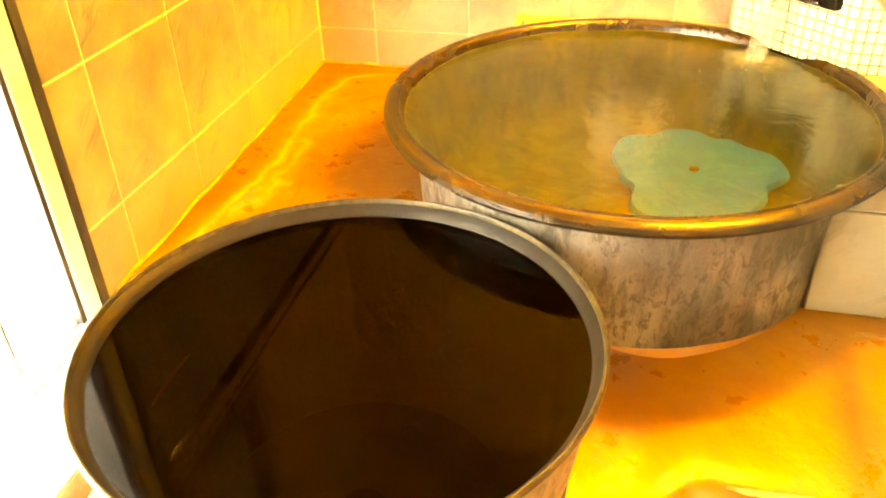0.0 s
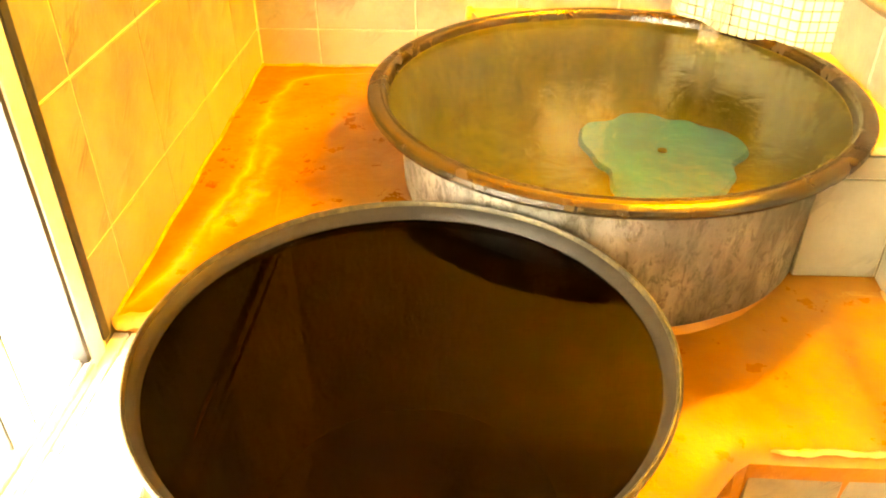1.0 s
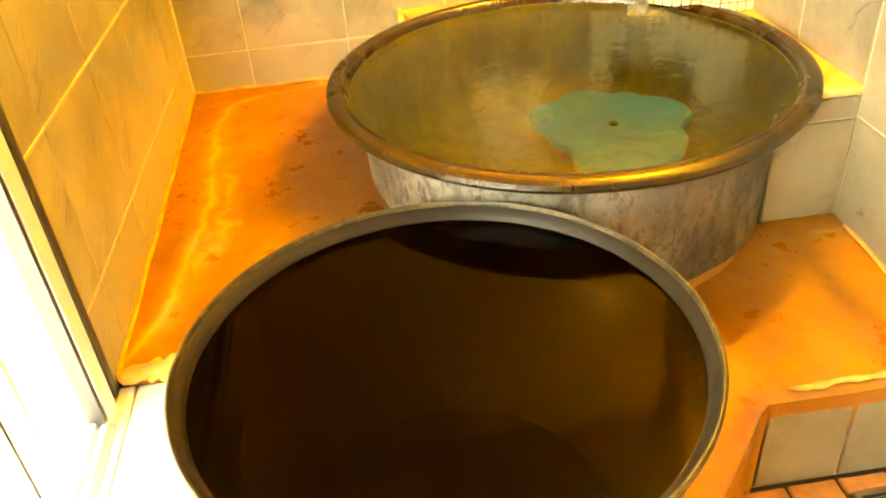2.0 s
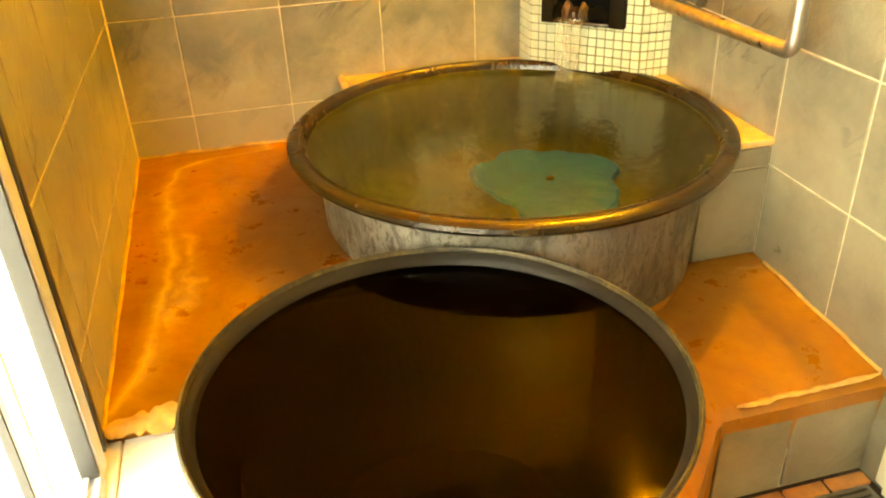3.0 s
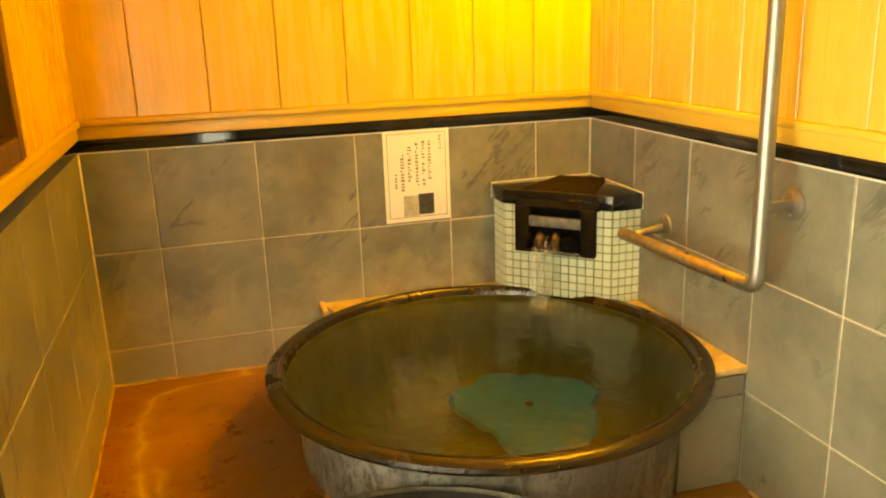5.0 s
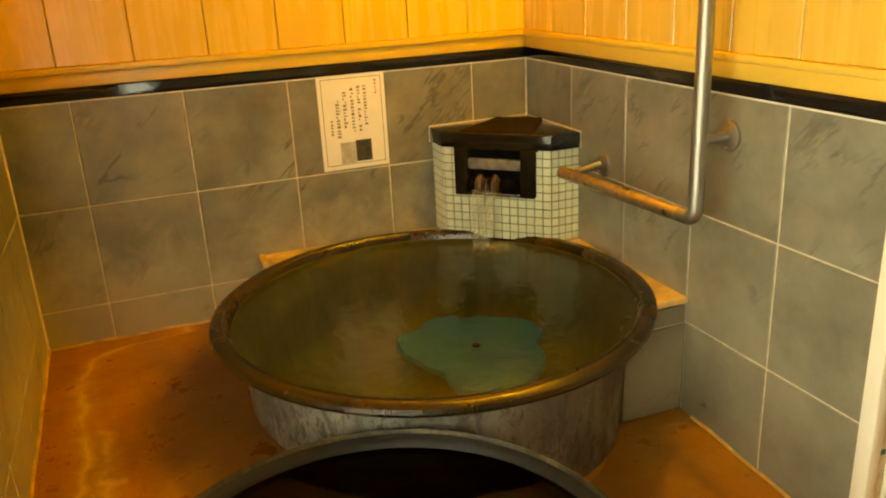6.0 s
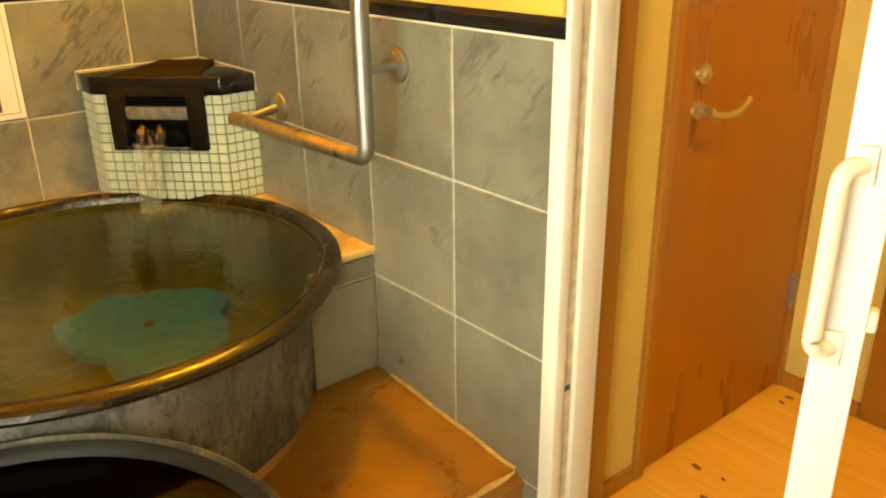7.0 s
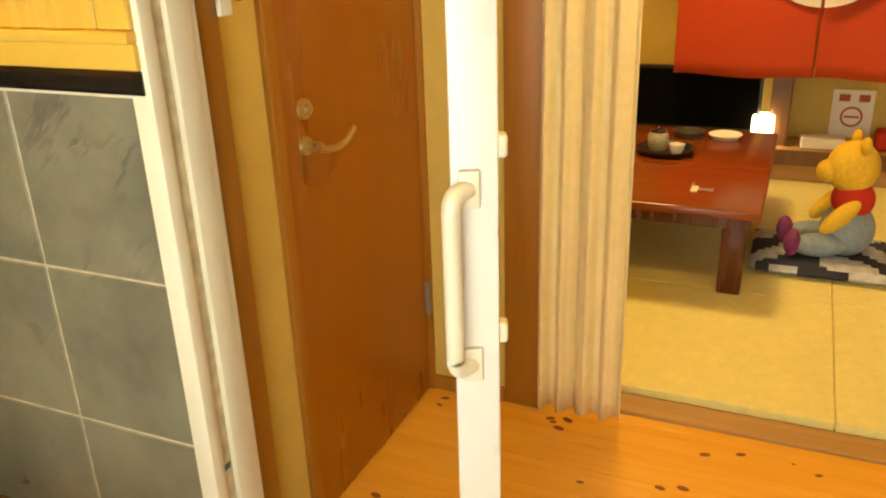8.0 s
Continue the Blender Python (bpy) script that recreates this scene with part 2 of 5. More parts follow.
M_TUBIN = old_metal("stained_tub_inside", (0.13, 0.112, 0.028), (0.19, 0.165, 0.045), (0.14, 0.080, 0.014), 0.5, 0.1, 0.5)
M_NEARRIM = old_metal("worn_steel_rim", (0.026, 0.020, 0.008), (0.090, 0.068, 0.026), (0.040, 0.028, 0.012), 0.36, 0.15, 0.3, 0.6)
M_NEARRIM.node_tree.nodes["Principled BSDF"].inputs["Specular IOR Level"].default_value = 0.25
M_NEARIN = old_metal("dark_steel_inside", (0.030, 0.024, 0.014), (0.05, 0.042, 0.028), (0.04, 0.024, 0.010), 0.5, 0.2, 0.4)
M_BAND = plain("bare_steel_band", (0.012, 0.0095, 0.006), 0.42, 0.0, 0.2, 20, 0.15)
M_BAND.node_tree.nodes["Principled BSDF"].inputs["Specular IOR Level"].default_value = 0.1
def aerated_water():
    n = Nodes("falling_water")
    s = n.noise(n.coords((70, 70, 5)), 1.3, 5, 0.65, 0.3)
    see = n.node("ShaderNodeBsdfTransparent", Color=(0.93, 0.95, 0.93, 1))
    mx = n.node("ShaderNodeMixShader")
    n.put(mx.inputs[0], n.ramp(s, [(0.34, 0.05), (0.75, 0.42)]))
    n.t.links.new(see.outputs[0], mx.inputs[1])
    n.t.links.new(n.b.outputs[0], mx.inputs[2])
    n.bump(s, 0.5, 0.004)
    m = n.done((0.70, 0.70, 0.62), 0.12)
    n.t.links.new(mx.outputs[0], n.out.inputs[0])
    return m


M_FALL = aerated_water()
M_WATER = water("bath_water", (0.042, 0.038, 0.002), 0.32, (0.72, 0.84, 1.0), 0.24, 15, 1.47)
# still water's faint red body colour paints in the red of the reflected boards
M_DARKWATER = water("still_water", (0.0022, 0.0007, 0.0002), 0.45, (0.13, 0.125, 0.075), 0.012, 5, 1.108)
M_MAT = plain("turquoise_rubber", (0.03, 0.27, 1.0), 0.55, 0, 0.2, 12, 0.4)
M_STEEL = plain("brushed_steel", (0.36, 0.35, 0.31), 0.48, 1.0, 0.08, 40, 0.05)
M_BRASS = plain("worn_brass", (0.55, 0.42, 0.19), 0.34, 0.85, 0.02, 20, 0.0)
M_BRONZE = plain("scaled_steel", (0.46, 0.36, 0.23), 0.33, 0.9, 0.25, 30, 0.2)
M_ALU = plain("anodised_aluminium", (0.60, 0.65, 0.72), 0.45, 0.35, 0.06, 20, 0.05)
M_GASKET = plain("black_gasket", (0.02, 0.02, 0.021), 0.45, 0, 0.2, 30, 0.1)
M_PALE = plain("white_ledge_tile", (0.70, 0.69, 0.65), 0.32, 0, 0.07, 9, 0.15)
M_TERRA = plain("terracotta", (0.42, 0.19, 0.065), 0.35, 0, 0.4, 14, 0.35)
M_DARKJOINT = plain("dark_joint", (0.055, 0.035, 0.022), 0.8, 0, 0.3, 30, 0.4)
M_WHITE = plain("ivory_plastic", (0.80, 0.76, 0.62), 0.35, 0, 0.03, 8, 0.04)
M_WHITER = plain("white_enamel_blown_sash", (0.84, 0.83, 0.80), 0.32, 0, 0.03, 8, 0.04)
M_GROOVE = plain("seal_strip", (0.46, 0.38, 0.20), 0.6, 0, 0.1, 12, 0.1)
def veneer():
    n = Nodes("oak_veneer")
    g = n.noise(n.coords((8, 8, 1.2)), 2.0, 2, 0.5)
    col = n.ramp(g, [(0.25, (0.268, 0.086, 0.008)), (0.5, (0.292, 0.097, 0.009)), (0.75, (0.318, 0.109, 0.011))])
    return n.done(col, n.ramp(g, [(0.3, 0.26), (0.7, 0.38)]))


M_DOOR = veneer()
M_CASING = wood("brown_casing", (0.29, 0.11, 0.012), (0.37, 0.15, 0.02), 2, 0.36, 1.0, 0.12)
M_WINWOOD = wood("dark_window_wood", (0.085, 0.035, 0.012), (0.14, 0.06, 0.02), 2, 0.35)
M_PLASTER = plain("ochre_plaster", (0.56, 0.395, 0.10), 0.85, 0, 0.06, 14, 0.5)
M_CEIL = plain("ceiling_board", (0.36, 0.24, 0.10), 0.7, 0, 0.06, 6, 0.1)
M_PINE = wood("pine_floor", (0.72, 0.335, 0.046), (0.80, 0.415, 0.075), 1, 0.20, 1.0, 0.12)
M_KNOT = plain("knot", (0.20, 0.058, 0.011), 0.75, 0, 0.4, 60, 0.3)
M_SILL = wood("threshold_wood", (0.36, 0.19, 0.06), (0.47, 0.26, 0.09), 1, 0.4)
M_TATAMI = plain("tatami_straw", (0.72, 0.63, 0.26), 0.75, 0, 0.06, 30, 0.4)
M_CURTAIN = plain("beige_curtain", (0.86, 0.73, 0.42), 0.8, 0, 0.05, 40, 0.4)
M_RED = plain("red_cloth", (0.50, 0.050, 0.012), 0.85, 0, 0.08, 30, 0.4)
M_CLOTHWHITE = plain("white_print", (0.78, 0.74, 0.62), 0.85, 0, 0.04, 30, 0.3)
M_LACQUER = wood("red_lacquer", (0.19, 0.036, 0.009), (0.24, 0.050, 0.012), 1, 0.2, 0.6, 0.08)
M_DARKLEG = wood("dark_lacquer", (0.070, 0.016, 0.008), (0.11, 0.026, 0.010), 2, 0.25)
M_BLACK = plain("black_gloss", (0.008, 0.008, 0.008), 0.35, 0, 0.2, 20, 0.02)
M_PAPER = plain("paper", (0.80, 0.76, 0.62), 0.7, 0, 0.03, 20, 0.05)
M_INK = plain("brown_ink", (0.16, 0.11, 0.055), 0.7)
M_REDINK = plain("red_ink", (0.45, 0.10, 0.05), 0.7)
M_PHOTODARK = plain("photo_dark", (0.05, 0.045, 0.03), 0.5, 0, 0.5, 60)
M_PHOTOLIGHT = plain("photo_light", (0.42, 0.40, 0.28), 0.5, 0, 0.3, 60)
M_YELLOW = plain("yellow_plush", (0.66, 0.42, 0.045), 0.95, 0, 0.12, 60, 0.8)
M_REDPLUSH = plain("red_plush", (0.50, 0.025, 0.012), 0.9, 0, 0.1, 60, 0.6)
M_DENIM = plain("blue_grey_cloth", (0.22, 0.27, 0.30), 0.9, 0, 0.2, 40, 0.6)
M_PURPLE = plain("purple_cloth", (0.20, 0.03, 0.12), 0.9, 0, 0.3, 60, 0.5)
M_CUSHION = plain("navy_cushion", (0.016, 0.020, 0.040), 0.9, 0, 0.4, 30, 0.5)
M_CUSHPAT = plain("pale_print", (0.42, 0.44, 0.48), 0.9, 0, 0.3, 30, 0.5)
M_POST = wood("dark_post", (0.12, 0.05, 0.016), (0.18, 0.08, 0.025), 2, 0.4)
M_GREEN = plain("green_tape", (0.01, 0.10, 0.09), 0.4)
M_LAMPGLOW = glow("lamp_glow", (1.0, 0.56, 0.050), LAMP_GLOW)
M_LANTERN = glow("lantern_glow", (1.0, 0.80, 0.50), 9.0)
M_ROOMGLOW = glow("room_light_glow", (1.0, 0.68, 0.30), ROOM_GLOW)
M_PALECRUST = plain("pale_crust", (0.52, 0.33, 0.11), 0.55, 0, 0.35, 22, 0.7)
M_SILLCRUST = plain("pale_sill_crust", (0.62, 0.43, 0.17), 0.5, 0, 0.35, 16, 0.6)
M_CAULK = plain("white_caulk", (0.74, 0.70, 0.56), 0.5)
M_CEILGLOW = glow("ceiling_light_glow", (1.0, 0.64, 0.20), HALL_GLOW)
M_OUTSIDE = glow("daylight_haze", (0.96, 0.98, 1.0), OUTSIDE_GLOW)
M_FROST = plain("frosted_pane", (0.42, 0.50, 0.44), 0.2, 0, 0.1, 6, 0.1)


def milk_glass():
    n = Nodes("milk_glass")
    tr = n.node("ShaderNodeBsdfTranslucent", Color=(0.95, 0.97, 0.97, 1))
    n.t.links.new(tr.outputs[0], n.out.inputs[0])
    return n.m


M_MILK = milk_glass()


# ---- builders ----
def obj(name, bm, mats, parent=None, label="", smooth=False):
    me = bpy.data.meshes.new(name)
    bm.to_mesh(me)
    bm.free()
    for m in (mats if isinstance(mats, (list, tuple)) else [mats]):
        me.materials.append(m)
    if smooth:
        for p in me.polygons:
            p.use_smooth = True
        me.set_sharp_from_angle(angle=radians(40))
    ob = new(name, me)
    if parent:
        ob.parent = parent
    if label:
        ob["label"] = label
    return ob


def part(name, bm, material, parent, label="", smooth=False):
    return obj(name, bm, material, parent, label, smooth)


def thing(name, at, label, category, group="", kind=""):
    e = new(name)
    e.empty_display_size = 0.05
    e.location = at
    bpy.context.view_layer.update()
    return tagged(e, label, category, group, kind)


def adopt(parent, *children):
    """Hang parts modelled in room coordinates under a thing without moving them."""
    inv = Matrix.Translation(parent.location).inverted()
    for c in children:
        c.parent = parent
        c.matrix_parent_inverse = inv


def box(bm, x0, y0, z0, x1, y1, z1, bevel=0.0, seg=1, mat=0):
    r = bmesh.ops.create_cube(bm, size=1, matrix=Matrix.Translation(((x0 + x1) / 2, (y0 + y1) / 2, (z0 + z1) / 2)) @ Matrix.Diagonal((abs(x1 - x0), abs(y1 - y0), abs(z1 - z0), 1)))
    faces = {f for v in r["verts"] for f in v.link_faces}
    for f in faces:
        f.material_index = mat
    if bevel:
        edges = list({e for v in r["verts"] for e in v.link_edges})
        bmesh.ops.bevel(bm, geom=edges, offset=bevel, segments=seg, profile=0.5, affect="EDGES")
    return bm


def boxes(*rows, bevel=0.0, seg=1):
    bm = bmesh.new()
    for r in rows:
        box(bm, *r, bevel=bevel, seg=seg)
    return bm


def lathe(profile, seg=96, wobble=0.0, seed=0.0):
    """A surface of revolution round z from (radius, z) pairs; it is slightly uneven if wobble is given."""
    bm = bmesh.new()
    rings = []
    for r, z in profile:
        ring = []
        for i in range(seg):
            a = 2 * math.pi * i / seg
            d = wobble * noise.noise((2.0 * math.cos(a), 2.0 * math.sin(a), 6 * z + seed)) if wobble else 0
            ring.append(bm.verts.new(((r + d) * math.cos(a), (r + d) * math.sin(a), z)))
        rings.append(ring)
    for a, b in zip(rings, rings[1:]):
        for i in range(seg):
            bm.faces.new((a[i], a[(i + 1) % seg], b[(i + 1) % seg], b[i]))
    bmesh.ops.recalc_face_normals(bm, faces=bm.faces)
    return bm


def disc(r, z, seg=96, rings=1):
    bm = bmesh.new()
    bmesh.ops.create_circle(bm, cap_ends=True, segments=seg, radius=r, matrix=Matrix.Translation((0, 0, z)))
    return bm


def tube(points, radius, seg=14, caps=True, ends=None):
    """A round bar along points; ends gives another radius at the last point."""
    bm = bmesh.new()
    pts = [Vector(p) for p in points]
    rings = []
    for i, p in enumerate(pts):
        d = (pts[min(i + 1, len(pts) - 1)] - pts[max(i - 1, 0)]).normalized()
        side = d.cross(Vector((0, 0, 1)))
        if side.length < 0.1:
            side = d.cross(Vector((0, 1, 0)))
        side.normalize()
        up = side.cross(d)
        rr = radius if ends is None else radius + (ends - radius) * i / (len(pts) - 1)
        rings.append([bm.verts.new(p + rr * (math.cos(a) * side + math.sin(a) * up)) for a in (2 * math.pi * k / seg for k in range(seg))])
    for a, b in zip(rings, rings[1:]):
        for k in range(seg):
            bm.faces.new((a[k], a[(k + 1) % seg], b[(k + 1) % seg], b[k]))
    if caps:
        bm.faces.new(rings[0])
        bm.faces.new(rings[-1])
    bmesh.ops.recalc_face_normals(bm, faces=bm.faces)
    return bm


def bend(a, corner, b, r, n=8):
    """Points of a path from a to b with a rounded corner."""
    a, c, b = Vector(a), Vector(corner), Vector(b)
    p, q = c + (a - c).normalized() * r, c + (b - c).normalized() * r
    out = [a, p]
    for k in range(1, n):
        t = k / n
        out.append((1 - t) ** 2 * p + 2 * t * (1 - t) * c + t * t * q)
    return out + [q, b]


def prism(outline, z0, z1, bevel=0.0):
    bm = bmesh.new()
    low = [bm.verts.new((x, y, z0)) for x, y in outline]
    top = [bm.verts.new((x, y, z1)) for x, y in outline]
    bm.faces.new(top)
    bm.faces.new(low[::-1])
    n = len(outline)
    for i in range(n):
        bm.faces.new((low[i], low[(i + 1) % n], top[(i + 1) % n], top[i]))
    bmesh.ops.recalc_face_normals(bm, faces=bm.faces)
    if bevel:
        bmesh.ops.bevel(bm, geom=[e for e in bm.edges], offset=bevel, segments=2, profile=0.5, affect="EDGES")
    return bm


PIECES = {}


def piece(name, w, h, d, material, parent, m, bevel=0.0025):
    """A bevelled slab w wide, h high, d deep (its face towards local -y), sharing its mesh with alike ones."""
    key = (name, round(w, 3), round(h, 3), round(d, 3), material.name)
    if key not in PIECES:
        bm = bmesh.new()
        box(bm, 0, 0, 0, w, d, h, bevel)
        me = bpy.data.meshes.new(name)
        bm.to_mesh(me)
        bm.free()
        me.materials.append(material)
        PIECES[key] = me
    ob = new(name, PIECES[key])
    ob.matrix_world = m
    ob.parent = parent
    return ob


def courses(parent, cuts, levels, place, gap=0.0038, depth=0.008):
    """Tiles between the cuts along a wall and the levels up it; place(u, z) is the pose of a tile's lower corner."""
    for a, b in zip(cuts, cuts[1:]):
        for c, d in zip(levels, levels[1:]):
            if b - a > 0.02 and d - c > 0.02:
                piece("tile", b - a - gap, d - c - gap, depth, M_TILE, parent, place(a + gap / 2, c + gap / 2))


XL, XR, YB, YJ = -0.939, 0.659, 2.45, 0.976
FLOOR, HALL, ROOF = 0.072, 0.172, 2.38
BACK = -0.85
TRIM0, TRIM1, RAIL1 = 1.226, 1.262, 1.300
LEVELS = [0.317, 0.62, 0.923, TRIM0]


def panel_boards(parent, cuts, place, z0=1.318, z1=2.37):
    for a, b in zip(cuts, cuts[1:]):
        piece("board", b - a - 0.002, z1 - z0, 0.012, M_PANEL, parent, place(a + 0.001, z0) @ Matrix.Translation((0, -0.012, 0)), 0.0025)


def steps(a, b, first, pitch):
    out = [a]
    v = first
    while v < b - 0.015:
        if v > a + 0.015:
            out.append(v)
        v += pitch
    return out + [b]

# ---- the bath room ----
wall_back = tagged(obj("wall_back", boxes((XL - 0.12, YB + 0.0025, 0.0, XR + 0.12, YB + 0.13, 2.5)), M_GROUT), "grey tiled back wall with pine boards above", "wall", kind="structure")
wall_left = tagged(obj("wall_left", boxes(
    (XL - 0.13, 1.15, 0.0, XL - 0.0025, YB + 0.0025, 1.335), (XL - 0.13, 1.15, 1.335, XL - 0.0025, 1.21, 1.93), (XL - 0.13, 1.645, 1.335, XL - 0.0025, YB + 0.0025, 1.93),
    (XL - 0.13, 1.15, 1.93, XL - 0.0025, YB + 0.0025, 2.5), (XL - 0.13, -0.35, 0.0, XL - 0.0025, 1.15, 0.44), (XL - 0.13, -0.35, 1.95, XL - 0.0025, 1.15, 2.5),
    (XL - 0.13, BACK, 0.0, XL - 0.0025, -0.35, 2.5)), M_GROUT), "grey tiled wall with a bright window opening", "wall", kind="structure")
wall_right = tagged(obj("wall_right", boxes((XR + 0.0025, YJ, 0.0, XR + 0.110, YB + 0.0025, 2.5), (XR + 0.0025, -0.35, 2.10, XR + 0.110, YJ, 2.5), (XR + 0.0025, BACK, 0.0, XR + 0.110, -0.35, 2.5)), M_GROUT),
                    "grey tiled wall ending at a sliding door opening", "wall", kind="structure")
# out of view; dark tile instead of white keeps bounced fill light down
wall_behind = tagged(obj("wall_behind", boxes((XL - 0.13, BACK - 0.12, 0.0, XR + 0.110, BACK, 2.5)), M_TILE), "unseen wall behind, in dark tile to lower the fill light", "wall", kind="structure")
tagged(obj("ceiling", boxes((XL - 0.13, BACK - 0.12, ROOF, XR + 0.0, YB + 0.13, ROOF + 0.1)), M_CEIL), "pine boarded ceiling of the bath room", "ceiling", kind="structure")
tagged(obj("floor", boxes((XL - 0.13, BACK - 0.12, -0.1, XR + 0.115, YB + 0.13, FLOOR - 0.010)), M_DARKJOINT), "terracotta tiled bath floor with dark joints", "floor", kind="structure")

for nm, bx in (("backing", (XL, YB - 0.0005, 1.31, XR, YB + 0.0025, 2.375)), ("backing", (XL - 0.0025, 1.655, 1.31, XL + 0.0005, YB, 2.375)), ("backing", (XR - 0.0005, YJ + 0.002, 1.31, XR + 0.0025, YB, 2.375))):
    obj(nm, boxes(bx), M_CASING, wall_back if bx[1] > 2 else (wall_left if bx[0] < 0 else wall_right))

# skirting of black granite and the wooden rail above it
tagged(obj("trim_back", boxes((XL, YB - 0.006, TRIM0, XR, YB + 0.002, TRIM1), bevel=0.003, seg=2), M_GRANITE, smooth=True), "polished black granite band on the back wall", "trim", kind="structure")
tagged(obj("trim_left", boxes((XL - 0.002, 1.155, TRIM0, XL + 0.006, YB - 0.006, TRIM1), bevel=0.003, seg=2), M_GRANITE, smooth=True), "polished black granite band on the tiled wall", "trim", kind="structure")
tagged(obj("trim_right", boxes((XR - 0.006, YJ + 0.002, TRIM0, XR + 0.002, YB - 0.006, TRIM1), bevel=0.003, seg=2), M_GRANITE, smooth=True), "polished black granite band ending at the door jamb", "trim", kind="structure")
for nm, b1, b2 in (("rail_back", (XL, YB - 0.012, TRIM1, XR, YB + 0.002, RAIL1), (XL, YB - 0.022, RAIL1, XR, YB + 0.002, 1.318)),
                   ("rail_left", (XL - 0.002, 1.155, TRIM1, XL + 0.012, YB - 0.023, RAIL1), (XL - 0.002, 1.155, RAIL1, XL + 0.022, YB - 0.023, 1.318)),
                   ("rail_right", (XR - 0.012, YJ + 0.002, TRIM1, XR + 0.002, YB - 0.023, RAIL1), (XR - 0.022, YJ + 0.002, RAIL1, XR + 0.002, YB - 0.023, 1.318))):
    tagged(obj(nm, boxes(b1, b2, bevel=0.004, seg=2), M_RAIL, smooth=True), "stepped pine rail over the granite band", "trim", kind="structure")

for nm, bx in (("caulk_back", (XL, YB - 0.0035, TRIM0 - 0.004, XR, YB + 0.002, TRIM0)), ("caulk_right", (XR - 0.0035, YJ + 0.002, TRIM0 - 0.004, XR + 0.002, YB - 0.0035, TRIM0))):
    tagged(obj(nm, boxes(bx), M_CAULK), "thin white caulk line under the granite band", "trim", kind="structure")
for nm, x in (("corner_joint_left", XL), ("corner_joint_right", XR)):
    tagged(obj(nm, tube([(x, YB, 0.3), (x, YB, 0.8), (x, YB, TRIM0)], 0.0045, 8), M_GROUT), "pale grout line in the corner of the tiled walls", "trim", kind="structure")

# ---- raised platform coated with mineral crust ----
def deck_z(x, y):
    left = 0.458 + 0.034 * (y - 1.13)
    right = 0.333 + 0.068 * (y - 1.06)
    k = min(1, max(0, (x + 0.42) / 0.62))
    k = k * k * (3 - 2 * k)
    return left * (1 - k) + right * k


def deck():
    bm = bmesh.new()
    nx, ny = 64, 62
    def edge(x):
        # front line of the deck: straight by the right wall, cut back diagonally round the near tub
        if x > 0.25:
            return 1.045
        if x > -0.05:
            return 1.045 - (0.25 - x) * 1.15
        return 0.70
    grid = []
    for i in range(nx + 1):
        x = XL + (XR - XL) * i / nx
        col = []
        y0 = edge(x)
        if x < -0.70:
            y0 = 1.215 + 0.012 * math.sin(31 * x)
        for j in range(ny + 1):
            y = y0 + (YB - y0) * (j / ny) ** 1.15
            n1 = noise.noise((x * 4, y * 4, 3.0)) * 0.006 + noise.noise((x * 17, y * 17, 8.0)) * 0.0022
            drop = 0.016 * math.exp(-((y - y0) / 0.018) ** 1.0)
            col.append(bm.verts.new((x, y, deck_z(x, y) + n1 - drop)))
        grid.append(col)
    for i in range(nx):
        for j in range(ny):
            mid = (grid[i][j].co + grid[i + 1][j + 1].co) / 2
            if math.hypot(mid.x - 0.069, mid.y - 1.849) < 0.470 or math.hypot(mid.x + 0.345, mid.y - 0.999) < 0.374:
                continue
            bm.faces.new((grid[i][j], grid[i + 1][j], grid[i + 1][j + 1], grid[i][j + 1]))
    for i in range(nx):
        a, b = grid[i][0], grid[i + 1][0]
        back = 0.025 if a.co.x > 0.24 else 0.004
        c, d = bm.verts.new((b.co.x, b.co.y + back, 0.06)), bm.verts.new((a.co.x, a.co.y + back, 0.06))
        bm.faces.new((a, d, c, b))
    bmesh.ops.recalc_face_normals(bm, faces=bm.faces)
    return bm


tagged(obj("platform", deck(), M_CRUST, smooth=True), "raised platform coated in orange mineral crust", "platform", kind="structure")
riser = tagged(obj("platform_riser", boxes((0.262, 1.058, FLOOR - 0.01, XR, 1.10, 0.300)), M_GROUT), "grey tiled riser below the platform edge", "riser", kind="structure")
for a, b in ((0.264, 0.443), (0.443, XR)):
    piece("tile", b - a - 0.007, 0.243, 0.010, M_TILE, riser, pose(a + 0.0025, 1.049, FLOOR))


def ridge(path, width, height, seed):
    """A low uneven crust ridge along path(t), lying on the deck."""
    bm = bmesh.new()
    n, rows = 70, []
    for k in range(n + 1):
        t = k / n
        x, y = path(t)
        x2, y2 = path(t + 0.01)
        d = Vector((x2 - x, y2 - y)).normalized()
        w = width * (0.45 + 0.9 * abs(noise.noise((9 * t, seed, 0)))) * min(1, 8 * t + 0.1, 8 * (1 - t) + 0.1)
        h = height * (0.6 + 0.8 * abs(noise.noise((14 * t, seed, 5))))
        row = []
        for s, up in ((-1, -0.002), (-0.5, h * 0.7), (0, h), (0.5, h * 0.7), (1, -0.002)):
            px, py = x - d.y * w * s, y + d.x * w * s
            row.append(bm.verts.new((px, py, deck_z(px, py) + 0.003 + up)))
        rows.append(row)
    for a, b in zip(rows, rows[1:]):
        for i in range(4):
            bm.faces.new((a[i], a[i + 1], b[i + 1], b[i]))
    bmesh.ops.recalc_face_normals(bm, faces=bm.faces)
    return bm


